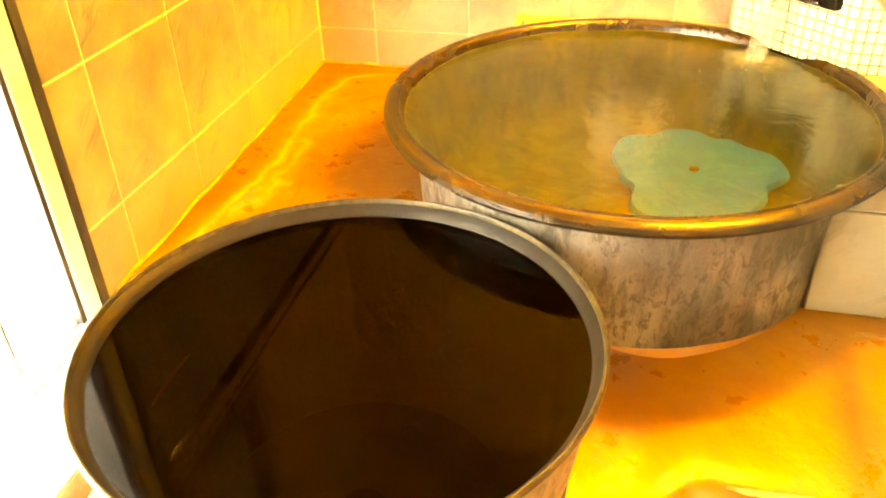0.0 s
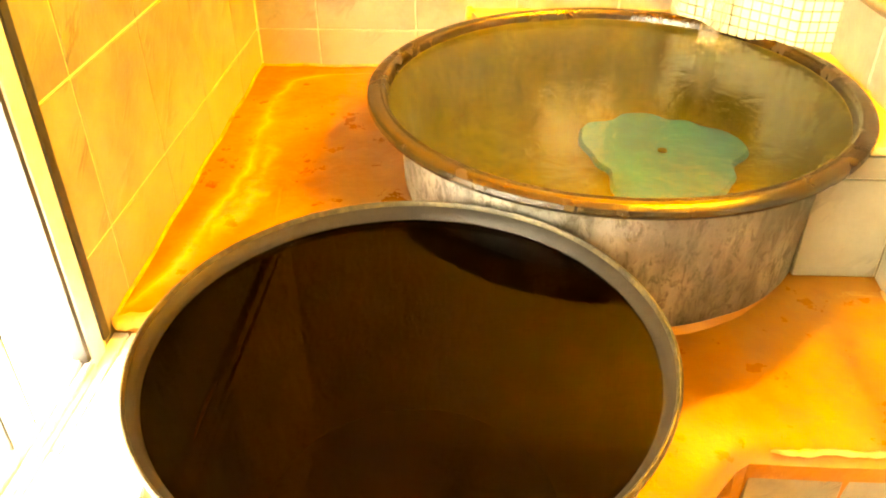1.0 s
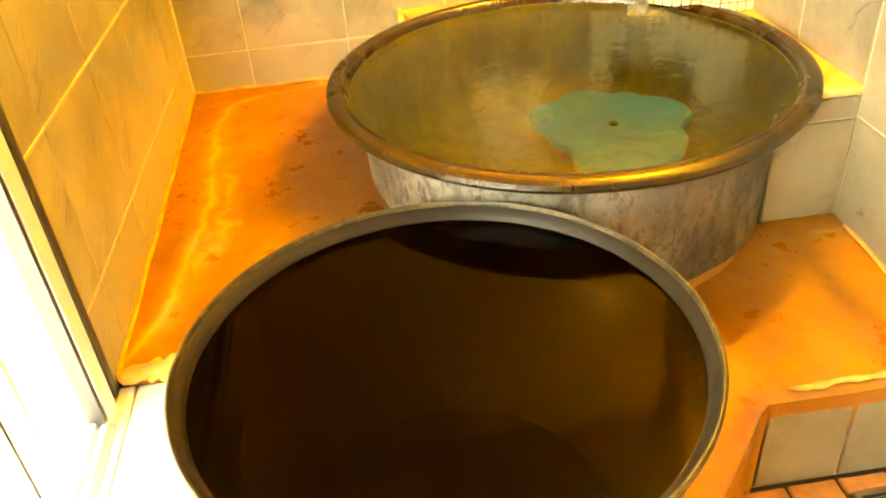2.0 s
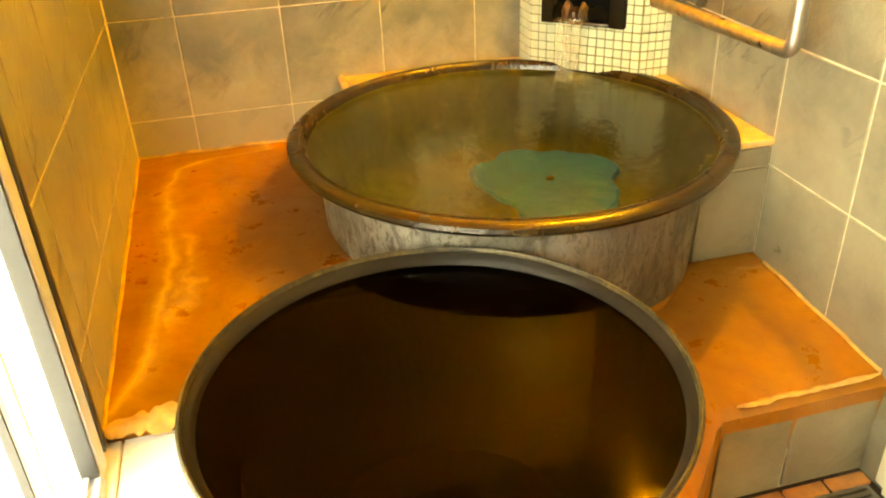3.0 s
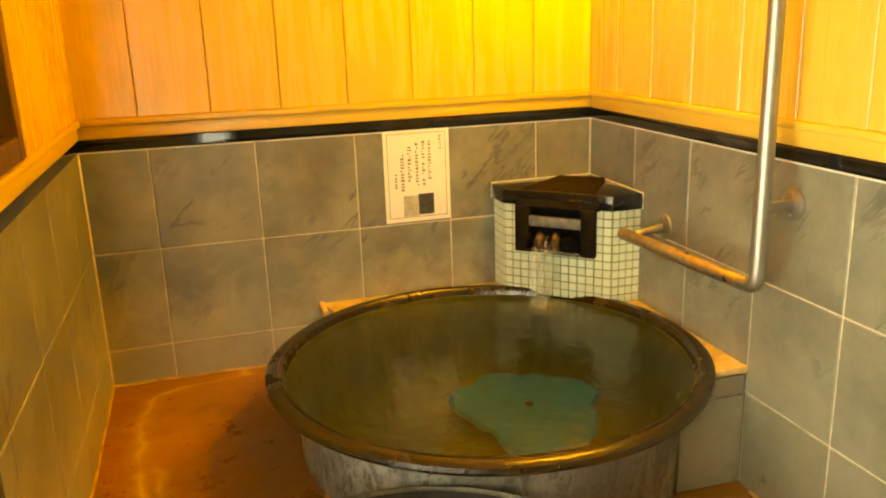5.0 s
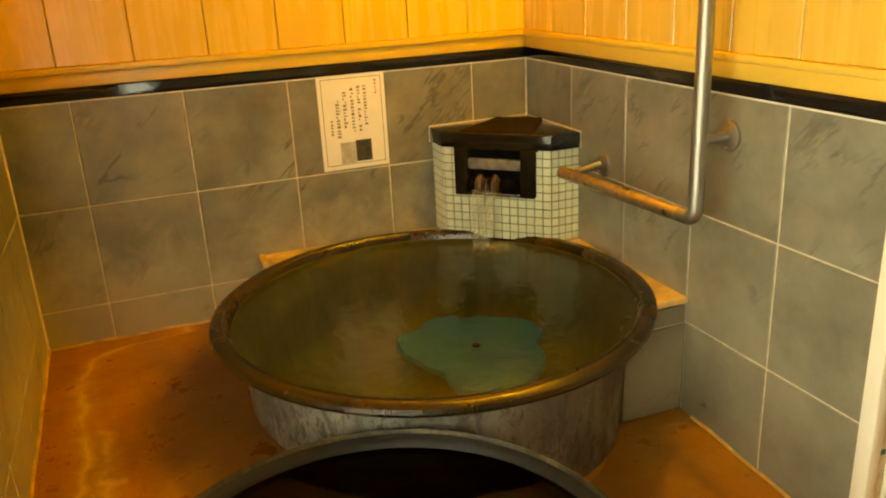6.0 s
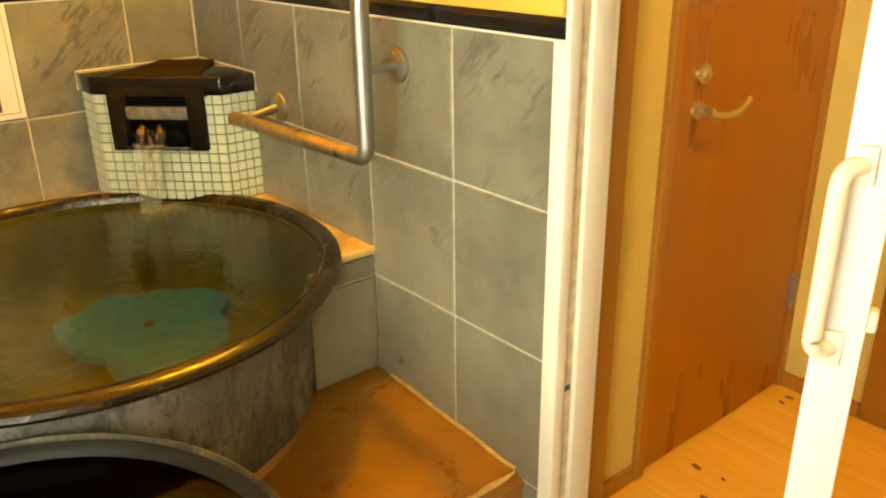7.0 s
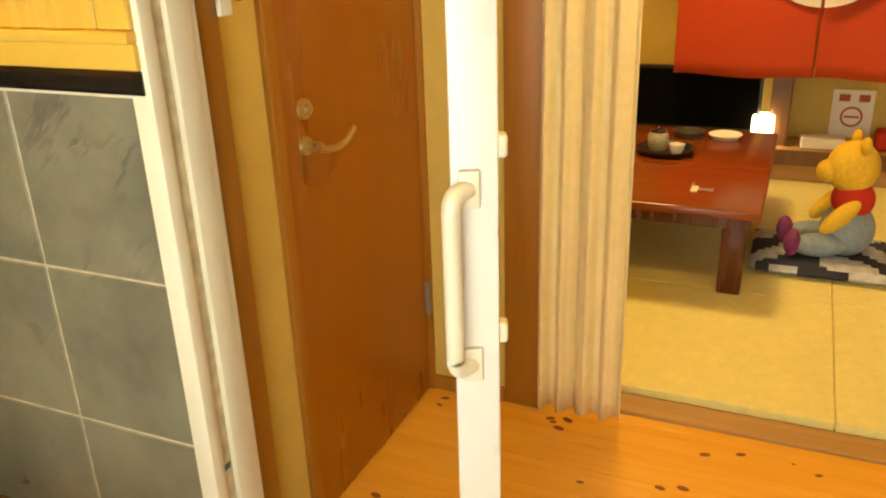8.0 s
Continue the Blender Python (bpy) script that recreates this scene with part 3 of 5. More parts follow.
def wander(x0, y0, x1, y1, amp, seed):
    def path(t):
        return (x0 + (x1 - x0) * t + amp * noise.noise((4.5 * t, seed, 1.0)) + amp * 0.35 * noise.noise((15 * t, seed, 2.0)), y0 + (y1 - y0) * t + amp * 0.6 * noise.noise((5 * t, seed, 3.0)))
    return path


for x0, y0, x1, y1, amp, wd, ht, sd in ((-0.935, 1.218, -0.70, 1.228, 0.014, 0.050, 0.010, 9.2), (0.30, 1.062, 0.65, 1.062, 0.010, 0.012, 0.005, 3.3)):
    tagged(obj("crust_ridge", ridge(wander(x0, y0, x1, y1, amp, sd), wd, ht, sd), M_PALECRUST, smooth=True), "pale mineral crust ridge on the orange platform", "mineral crust", kind="stuff")
for pts in ([(XL + 0.003, 1.22 + 0.0307 * k, deck_z(-0.93, 1.22 + 0.0307 * k) + 0.003 + 0.003 * math.sin(7 * k)) for k in range(41)], [(XL + 0.04 * k, YB - 0.003, deck_z(XL + 0.04 * k, 2.45) + 0.003 + 0.002 * math.sin(5 * k)) for k in range(17)], [(XR - 0.003, 1.07 + 0.04 * k, deck_z(0.65, 1.07 + 0.04 * k) + 0.003 + 0.002 * math.sin(5 * k)) for k in range(12)]):
    tagged(obj("crust_bead", tube(pts, 0.0045, 8), M_PALECRUST, smooth=True), "pale crust bead where platform meets wall", "mineral crust", kind="stuff")

# white ledge beside the window
ledge = tagged(obj("window_ledge", boxes((XL, 0.30, FLOOR - 0.01, -0.742, 1.205, 0.434)), M_GROUT), "white tiled ledge under the bright window", "ledge", kind="structure")
for k, y in enumerate((0.30, 0.603, 0.906)):
    for x0, x1 in ((XL, -0.905), (-0.905, -0.742)):
        piece("tile", x1 - x0 - 0.004, 0.010, 0.299, M_PALE, ledge, pose(x0 + 0.002, y + 0.002, 0.434))

# ---- left: aluminium window and small wooden window ----
win = thing("window_1", (XL, 0.4, 0.44), "aluminium sliding window with black gasket, blown out by daylight", "window", kind="structure")
adopt(win, obj("window_frame", boxes((XL - 0.022, 1.100, 0.445, XL + 0.012, 1.150, 1.95), (XL - 0.10, -0.35, 0.445, XL + 0.010, -0.30, 1.95), (XL - 0.10, -0.30, 1.90, XL + 0.010, 1.100, 1.95), (XL - 0.10, -0.30, 0.44, XL + 0.016, 1.100, 0.462), bevel=0.003), M_ALU, smooth=True),
      obj("gasket", boxes((XL - 0.008, 1.1505, 0.47, XL + 0.015, 1.172, 1.93)), M_GASKET),
      obj("gasket", boxes((XL - 0.019, 1.088, 0.47, XL + 0.010, 1.0995, 1.90)), M_GASKET),
      # aluminium stiles coloured white to paint in the blown-out daylight
      obj("sash", boxes((XL - 0.019, 0.913, 0.47, XL - 0.004, 0.925, 1.895), (XL - 0.019, 0.865, 0.47, XL - 0.004, 0.877, 1.895), (XL - 0.019, -0.30, 0.47, XL - 0.004, 0.865, 0.49), bevel=0.003), M_WHITER, smooth=True),
      obj("sash_seal", boxes((XL - 0.019, 0.9255, 0.48, XL - 0.007, 0.931, 1.895)), M_GASKET),
      obj("sash_seal", boxes((XL - 0.019, 0.859, 0.492, XL - 0.007, 0.8645, 1.895)), M_GASKET),
      obj("pane", boxes((XL - 0.026, -0.30, 0.464, XL - 0.0225, 1.1150, 1.90)), M_MILK, None, "frosted glass glowing with daylight"),
      obj("rail", boxes((XL - 0.015, -0.30, 0.462, XL - 0.006, 1.100, 0.475), (XL + 0.004, -0.30, 0.462, XL + 0.012, 1.100, 0.470)), M_ALU))
tagged(obj("backdrop", boxes((-1.62, -3.2, -2.6, -1.60, 4.6, 4.2)), M_OUTSIDE), "hazy bright daylight outside the window", "backdrop", kind="structure")

win2 = thing("window_2", (XL, 1.42, 1.33), "small dark wood framed window above the rail", "window", kind="structure")
adopt(win2, obj("window_frame", boxes((XL - 0.10, 1.605, 1.325, XL + 0.028, 1.655, 1.94), (XL - 0.10, 1.20, 1.325, XL + 0.028, 1.25, 1.94), (XL - 0.10, 1.25, 1.325, XL + 0.028, 1.605, 1.372), (XL - 0.10, 1.25, 1.892, XL + 0.028, 1.605, 1.94), bevel=0.003), M_WINWOOD, smooth=True),
      obj("pane", boxes((XL - 0.045, 1.25, 1.372, XL - 0.038, 1.605, 1.892)), M_FROST))

# ---- sill round the big tub ----
TX, TY, TZ = 0.069, 1.849, 0.695
def tub_surround():
    bm = bmesh.new()
    r, out, inn = 0.536, [], []
    cuts = [(-0.285, YB)] + [(x, YB) for x in (-0.1, 0.1, 0.3, 0.5)] + [(XR, YB)] + [(XR, y) for y in (2.25, 2.05, 1.85, 1.7)] + [(XR, 1.565)]
    a0, a1 = math.atan2(2.36 - TY, -0.285 - TX), math.asin((1.571 - TY) / r)
    n = 40
    for k in range(n + 1):
        a = a0 + (a1 - a0) * k / n
        inn.append((TX + r * math.cos(a), TY + r * math.sin(a)))
    path = [Vector((*c, 0)) for c in cuts]
    lens = [0]
    for p, q in zip(path, path[1:]):
        lens.append(lens[-1] + (q - p).length)
    for k in range(n + 1):
        s = lens[-1] * k / n
        i = min(max(j for j, v in enumerate(lens) if v <= s + 1e-9), len(path) - 2)
        p = path[i].lerp(path[i + 1], (s - lens[i]) / (lens[i + 1] - lens[i]))
        out.append((p.x, p.y))
    out[0], out[-1] = (-0.285, YB), (XR, 1.565)
    top, low = 0.690, 0.30
    vo, vi = [[bm.verts.new((x, y, z)) for x, y in L] for L, z in ((out, top), (inn, top))]
    wo, wi = [[bm.verts.new((x, y, low)) for x, y in L] for L in (out, inn)]
    for k in range(n):
        bm.faces.new((vi[k], vi[k + 1], vo[k + 1], vo[k]))
        bm.faces.new((wi[k], wi[k + 1], vi[k + 1], vi[k]))
    for k in (0, n):
        bm.faces.new((vo[k], vi[k], wi[k], wo[k]))
    bmesh.ops.recalc_face_normals(bm, faces=bm.faces)
    for f in bm.faces:
        f.material_index = 0 if abs(f.normal.z) > 0.5 else 1
    return bm


surround = tagged(obj("tub_surround", tub_surround(), [M_SILLCRUST, M_GROUT]), "tiled pier and sill with orange crust round the tub", "sill", kind="structure")
pier = tagged(obj("pier", boxes((0.474, 1.5655, 0.30, XR, 1.579, 0.640)), M_GROUT), "grey tiled pier face beside the tub", "pier", kind="structure")
piece("tile", 0.181, 0.246, 0.009, M_TILE, surround, pose(0.472, 1.556, 0.370))
piece("tile", 0.181, 0.051, 0.009, M_TILE, surround, pose(0.472, 1.556, 0.621))
nose = tagged(obj("sill_edge", boxes((0.560, 1.551, 0.676, XR, 1.575, 0.695), (-0.295, 2.355, 0.676, -0.275, YB, 0.697), bevel=0.006, seg=2), M_SILLCRUST, smooth=True), "orange crusted edge of the sill", "sill", kind="structure")

# ---- the big tub ----
tub = thing("bathtub", (TX, TY, 0.34), "large round weathered metal bathtub with a rusty rolled rim", "bathtub")
part("body", lathe([(0.484, -0.02), (0.490, 0.015), (0.494, 0.10), (0.500, 0.20), (0.505, 0.27), (0.511, 0.315), (0.530, 0.336)], 128, 0.003), M_TUB, tub, smooth=True)
part("rim", lathe([(0.520, 0.326), (0.556, 0.333), (0.572, 0.341), (0.577, 0.350), (0.575, 0.360), (0.566, 0.366), (0.556, 0.3675), (0.545, 0.366), (0.541, 0.369), (0.536, 0.3665), (0.530, 0.356), (0.527, 0.335)], 160, 0.003, 4), M_TUBRIM, tub, "rusty brown rolled rim with mineral crust", True)
part("lining", lathe([(0.527, 0.345), (0.503, 0.318), (0.486, 0.275), (0.476, 0.19), (0.463, 0.135), (0.44, 0.102), (0.40, 0.082), (0.33, 0.072), (0.2, 0.064), (0.001, 0.06)], 96, 0.004, 9), M_TUBIN, tub, "brown stained inside", True)
part("foot_crust", lathe([(0.503, 0.004), (0.500, 0.016), (0.490, 0.026)], 128, 0.006, 2), M_CRUST, tub, "brown crust round the foot", True)
tagged(obj("bath_water", disc(0.531, 0.0), M_WATER), "steaming murky olive bath water", "water", kind="stuff").location = (TX, TY, 0.684)


def blob_mat():
    bm = bmesh.new()
    n = 120
    top, low = [], []
    for k in range(n):
        a = 2 * math.pi * k / n
        r = 0.195 * (1 + 0.10 * math.sin(3 * a + 0.6) + 0.06 * math.sin(5 * a)) + 0.007 * math.sin(8 * a) + 0.004 * math.sin(13 * a + 1)
        p = (r * 1.06 * math.cos(a), r * 1.32 * math.sin(a))
        top.append(bm.verts.new((p[0] * 0.96, p[1] * 0.96, 0.016)))
        low.append(bm.verts.new((*p, 0.002)))
    for k in range(n):
        bm.faces.new((low[k], low[(k + 1) % n], top[(k + 1) % n], top[k]))
    c = bm.verts.new((0, 0, 0.020))
    for k in range(n):
        bm.faces.new((top[k], top[(k + 1) % n], c))
    bmesh.ops.recalc_face_normals(bm, faces=bm.faces)
    return bm


mat_ob = thing("bath_mat", (0.240, 1.975, 0.445), "turquoise rubber bath mat under the water", "mat")
part("sheet", blob_mat(), M_MAT, mat_ob, smooth=True)
part("button", lathe([(0.014, 0.016), (0.012, 0.024), (0.001, 0.026)], 20), M_PHOTODARK, mat_ob, "dark round button")

# ---- the near tub ----
NX, NY, NZ = -0.345, 0.999, 0.624
pot = thing("small_tub", (NX, NY, 0.36), "round steel tub full of still dark water", "bathtub")
part("body", lathe([(0.345, -0.20), (0.372, 0.0), (0.385, 0.05), (0.402, 0.16), (0.414, 0.235), (0.416, 0.252)], 128, 0.002), M_TUB, pot, smooth=True)
part("rim", lathe([(0.415, 0.251), (0.424, 0.2515), (0.428, 0.256), (0.428, 0.2615), (0.4245, 0.265), (0.4222, 0.2648), (0.4197, 0.261), (0.419, 0.254)], 160, 0.0015, 3), M_NEARRIM, pot, "worn bright steel rolled rim", True)
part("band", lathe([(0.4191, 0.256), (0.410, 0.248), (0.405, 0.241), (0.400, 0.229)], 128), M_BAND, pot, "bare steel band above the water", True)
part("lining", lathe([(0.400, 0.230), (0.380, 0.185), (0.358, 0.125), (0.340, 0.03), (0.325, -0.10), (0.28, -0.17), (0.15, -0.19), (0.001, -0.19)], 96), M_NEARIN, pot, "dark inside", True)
part("drain_plug", lathe([(0.045, -0.19), (0.043, -0.17), (0.026, -0.165), (0.001, -0.165)], 28), M_BAND, pot, "steel drain plug", True)
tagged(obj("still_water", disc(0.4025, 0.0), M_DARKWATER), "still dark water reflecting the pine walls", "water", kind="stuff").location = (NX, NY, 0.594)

# ---- the spout in the corner ----
SA, SB, SC, SD = (0.314, YB), (0.314, 2.356), (0.565, 2.105), (XR, 2.105)
CAP0, CAP1 = 0.985, 1.034
spout = thing("water_spout", (0.55, 2.35, 0.69), "corner spout of cream mosaic with a black stone hood", "water spout")
sp_core = obj("core", prism([SA, SB, SC, SD, (XR, YB)], 0.688, CAP0), M_MOSGROUT)
adopt(spout, sp_core)


def off(p, q, d):
    v = Vector((q[0] - p[0], q[1] - p[1]))
    v.normalize()
    return Vector((v.y, -v.x)) * d


def facet(p, q, n, z0, z1, skip=None):
    length = math.hypot(q[0] - p[0], q[1] - p[1])
    ang = math.degrees(math.atan2(q[1] - p[1], q[0] - p[0]))
    pitch = length / n
    rows = round((z1 - z0) / 0.0262)
    pz = (z1 - z0) / rows
    for i in range(n):
        for j in range(rows):
            u, z = pitch * i, z0 + pz * j
            if skip and skip(u + pitch / 2, z + pz / 2):
                continue
            o = Vector((p[0], p[1], 0)) + Vector((math.cos(radians(ang)), math.sin(radians(ang)), 0)) * (u + 0.0021)
            c = piece("mosaic_tile", pitch - 0.0036, pz - 0.0036, 0.006, M_MOSAIC, None, Matrix.Translation((0, 0, 0)), 0.0012)
            nrm = off(p, q, 0.0045)
            c.matrix_world = Matrix.Translation((o.x + nrm.x, o.y + nrm.y, z + 0.0021)) @ pose(0, 0, 0, 0, 0, ang)
            adopt(spout, c)


U0, U1, UZ = 0.045, 0.308, 0.846
facet(SA, SB, 4, 0.690, CAP0)
facet(SB, SC, 13, 0.690, CAP0, lambda u, z: U0 < u < U1 and z > UZ)
facet(SC, SD, 4, 0.690, CAP0)
SANG = math.degrees(math.atan2(SC[1] - SB[1], SC[0] - SB[0]))
SF = Matrix.Translation((SB[0], SB[1], 0)) @ pose(0, 0, 0, 0, 0, SANG)


def on_facet(name, bm, material, label="", smooth=True):
    ob = obj(name, bm, material, None, label, smooth)
    ob.matrix_world = SF
    adopt(spout, ob)
    return ob


on_facet("post", boxes((U0, -0.028, UZ - 0.01, U0 + 0.045, 0.0, CAP0), bevel=0.004, seg=2), M_STONE, "wet black stone post")
on_facet("post", boxes((U1 - 0.045, -0.028, UZ - 0.01, U1, 0.0, CAP0), bevel=0.004, seg=2), M_STONE, "wet black stone post")
# the opening's darkness is painted: a thin black slab on the flat facet
on_facet("recess", boxes((U0 + 0.045, -0.006, UZ, U1 - 0.045, 0.0, CAP0)), M_SHADESCREEN, "flat black slab painted as the shaded opening")
on_facet("crossbar", boxes((U0 + 0.043, -0.020, 0.920, U1 - 0.043, -0.004, 0.954), bevel=0.005, seg=2), M_BARSTONE, "grey stone bar")


def lump(cx, cz, rx, ry, rz, cy, seed):
    bm = bmesh.new()
    bmesh.ops.create_icosphere(bm, subdivisions=3, radius=1)
    for v in bm.verts:
        k = 1 + 0.28 * noise.noise(v.co * 1.6 + Vector((seed, 0, 0))) + 0.08 * noise.noise(v.co * 5)
        v.co = Vector((cx + v.co.x * rx * k, cy + v.co.y * ry * k, cz + v.co.z * rz * k))
    return bm


# first lump paints the shade of a dark hole; last is plain black
for cx, cz, rx, rz, sd, m in ((0.098, 0.866, 0.018, 0.030, 1, M_SHADESCREEN), (0.128, 0.872, 0.016, 0.032, 5, M_RUSTROCK), (0.154, 0.866, 0.013, 0.028, 3, M_ROCK), (0.180, 0.872, 0.014, 0.032, 9, M_RUSTROCK), (0.224, 0.866, 0.032, 0.030, 13, M_SHADESCREEN)):
    on_facet("rock", lump(cx, cz, rx, 0.024, rz, -0.016, sd), m, "lump in the spout opening, iron stained stone or painted shade")
on_facet("lip", boxes((U0 + 0.04, -0.040, UZ - 0.006, U1 - 0.04, 0.0, UZ + 0.006), bevel=0.005, seg=2), M_ROCK, "stained stone lip")
cap_line = [(SA[0] - 0.012, YB), (SB[0] - 0.012, SB[1] - 0.008), (SC[0] - 0.008, SC[1] - 0.014), (XR, SD[1] - 0.014), (XR, YB)]
cap_ob = obj("hood", prism(cap_line, CAP0, CAP1, 0.004), M_GRANITE, None, "bevelled black granite hood", True)
adopt(spout, cap_ob)
adopt(spout, obj("caulk", tube([(SA[0] - 0.012, YB - 0.002, CAP0), (SA[0] - 0.012, YB - 0.002, CAP1), (0.5, YB - 0.002, CAP1 + 0.001), (XR - 0.002, YB - 0.002, CAP1 + 0.001), (XR - 0.002, 2.25, CAP1 + 0.001), (XR - 0.002, SD[1] - 0.016, CAP1), (XR - 0.002, SD[1] - 0.016, CAP0)], 0.003, 6), M_CAULK, None, "white caulk line"))


def lintel():
    """A raised block with a sloping dusty top; its front is dark stone."""
    bm = boxes((U0 - 0.006, -0.020, CAP0 - 0.003, U1 + 0.012, 0.225, CAP1 + 0.004))
    for v in bm.verts:
        if v.co.y > 0.1:
            v.co.x += 0.045 if v.co.x < 0.2 else -0.045
        if v.co.z > CAP1:
            v.co.x += 0.018 if v.co.x < 0.2 else -0.018
            v.co.y += 0.012 if v.co.y < 0.1 else 0
            v.co.z += 0.0 if v.co.y < 0.1 else 0.004
    bmesh.ops.subdivide_edges(bm, edges=bm.edges[:], cuts=5, use_grid_fill=True)
    bm.normal_update()
    bmesh.ops.bevel(bm, geom=[e for e in bm.edges if e.calc_face_angle(0.0) > 0.5], offset=0.004, segments=2, affect="EDGES", profile=0.6)
    for v in bm.verts:
        v.co += 0.0025 * Vector((noise.noise(v.co * 30), noise.noise(v.co * 30 + Vector((5, 0, 0))), noise.noise(v.co * 30 + Vector((0, 7, 0)))))
    bm.normal_update()
    for f in bm.faces:
        f.material_index = 1 if f.normal.z > 0.6 else 0
    return bm


on_facet("lintel", lintel(), [M_STONE, M_DUST], "raised dark stone lintel with brown dust on top", False)


def sheet_of_water(w0, w1, u, out, bottom, wave):
    """A thin falling sheet, ruffled along its width, with both faces."""
    bm = bmesh.new()
    nu, nt = 10, 16
    grid = []
    for s in (0.0022, -0.0022):
        rows = []
        for j in range(nt + 1):
            t = j / nt
            w = w0 + (w1 - w0) * t
            rows.append([bm.verts.new((u + w * (i / nu - 0.5) + 0.003 * math.sin(9 * t + wave), -0.036 - out * t + 0.004 * math.sin(i * 1.7 + wave + 3 * t) + s, UZ + 0.012 - (UZ + 0.012 - bottom) * t * (0.45 + 0.55 * t))) for i in range(nu + 1)])
        grid.append(rows)
    for rows, flip in zip(grid, (0, 1)):
        for j in range(nt):
            for i in range(nu):
                q = (rows[j][i], rows[j][i + 1], rows[j + 1][i + 1], rows[j + 1][i])
                bm.faces.new(q[::-1] if flip else q)
    for j in range(nt):
        for i in (0, nu):
            bm.faces.new((grid[0][j][i], grid[0][j + 1][i], grid[1][j + 1][i], grid[1][j][i]))
    bmesh.ops.recalc_face_normals(bm, faces=bm.faces)
    return bm


on_facet("stream", sheet_of_water(0.056, 0.028, 0.134, 0.045, 0.676, 0.0), M_FALL, "falling clear water")
on_facet("stream", sheet_of_water(0.040, 0.022, 0.170, 0.052, 0.676, 2.0), M_FALL, "falling clear water")


def splash():
    bm = bmesh.new()
    rng = random.Random(4)
    for k in range(70):
        a, r = rng.uniform(0, 6.283), 0.060 * abs(rng.gauss(0, 0.8))
        m = Matrix.Translation((r * 1.4 * math.cos(a), r * math.sin(a), rng.uniform(0, 0.012) * max(0, 1 - r / 0.08))) @ Matrix.Diagonal((1.6, 1.3, 0.6, 1))
        bmesh.ops.create_icosphere(bm, subdivisions=1, radius=rng.uniform(0.0006, 0.0018), matrix=m)
    return bm


M_FOAM = plain("foam", (0.42, 0.40, 0.24), 0.2, 0, 0.1, 30, 0.2)
tagged(obj("splash_foam", splash(), M_FOAM, smooth=True), "pale splash and foam where the water falls", "foam", kind="stuff").matrix_world = Matrix.Translation((0.375, 2.175, 0.684))



def froth():
    """A low uneven mound of broken water."""
    bm = bmesh.new()
    rings = []
    for k in range(9):
        q = k / 8
        ring = []
        for i in range(48):
            a = 2 * math.pi * i / 48
            r = 0.085 * q * (1 + 0.35 * noise.noise((1.6 * math.cos(a), 1.6 * math.sin(a), 2.0)))
            ring.append(bm.verts.new((1.35 * r * math.cos(a), r * math.sin(a), 0.0015 + (1 - q) * (0.008 + 0.010 * abs(noise.noise((30 * r * math.cos(a), 30 * r * math.sin(a), 5.0)))))))
        rings.append(ring)
    for a, b in zip(rings, rings[1:]):
        for i in range(48):
            bm.faces.new((a[i], a[(i + 1) % 48], b[(i + 1) % 48], b[i]))
    bmesh.ops.remove_doubles(bm, verts=bm.verts, dist=0.0002)
    bmesh.ops.recalc_face_normals(bm, faces=bm.faces)
    return bm


def froth_material():
    n = Nodes("broken_water")
    d = n.node("ShaderNodeVectorMath")
    d.operation = "LENGTH"
    n.t.links.new(n.coords(), d.inputs[0])
    lace = n.ramp(n.noise(n.coords(), 55, 6, 0.7, 1.2), [(0.46, 0.0), (0.66, 0.75)])
    fade = n.ramp(d.outputs["Value"], [(0.015, 1.0), (0.095, 0.0)])
    see = n.node("ShaderNodeBsdfTransparent", Color=(1, 1, 1, 1))
    mx = n.node("ShaderNodeMixShader")
    n.put(mx.inputs[0], n.math("MULTIPLY", lace, fade))
    n.t.links.new(see.outputs[0], mx.inputs[1])
    n.t.links.new(n.b.outputs[0], mx.inputs[2])
    m = n.done((0.50, 0.46, 0.28), 0.25)
    n.t.links.new(mx.outputs[0], n.out.inputs[0])
    return m


tagged(obj("froth", froth(), froth_material(), smooth=True), "pale broken water round the falling stream", "foam", kind="stuff").matrix_world = Matrix.Translation((0.375, 2.175, 0.6845))

# ---- notice on the wall ----
notice = thing("notice", (0.05, YB - 0.002, 1.08), "laminated white notice with brown writing and a photo", "notice")
NXA, NXB, NZA, NZB = -0.057, 0.159, 0.931, 1.230
sheet = obj("sheet", boxes((NXA, YB - 0.004, NZA, NXB, YB - 0.002, NZB)), M_PAPER)
adopt(notice, sheet)
rows_b = [(NXA + 0.012, NZA + 0.014, NXA + 0.0135, NZB - 0.014), (NXB - 0.0135, NZA + 0.014, NXB - 0.012, NZB - 0.014), (NXA + 0.012, NZA + 0.014, NXB - 0.012, NZA + 0.0155), (NXA + 0.012, NZB - 0.0155, NXB - 0.012, NZB - 0.014)]
obj("border", boxes(*[(a, YB - 0.0052, b, c, YB - 0.0040, d) for a, b, c, d in rows_b]), M_INK, sheet, "thin brown border line")
rng = random.Random(7)
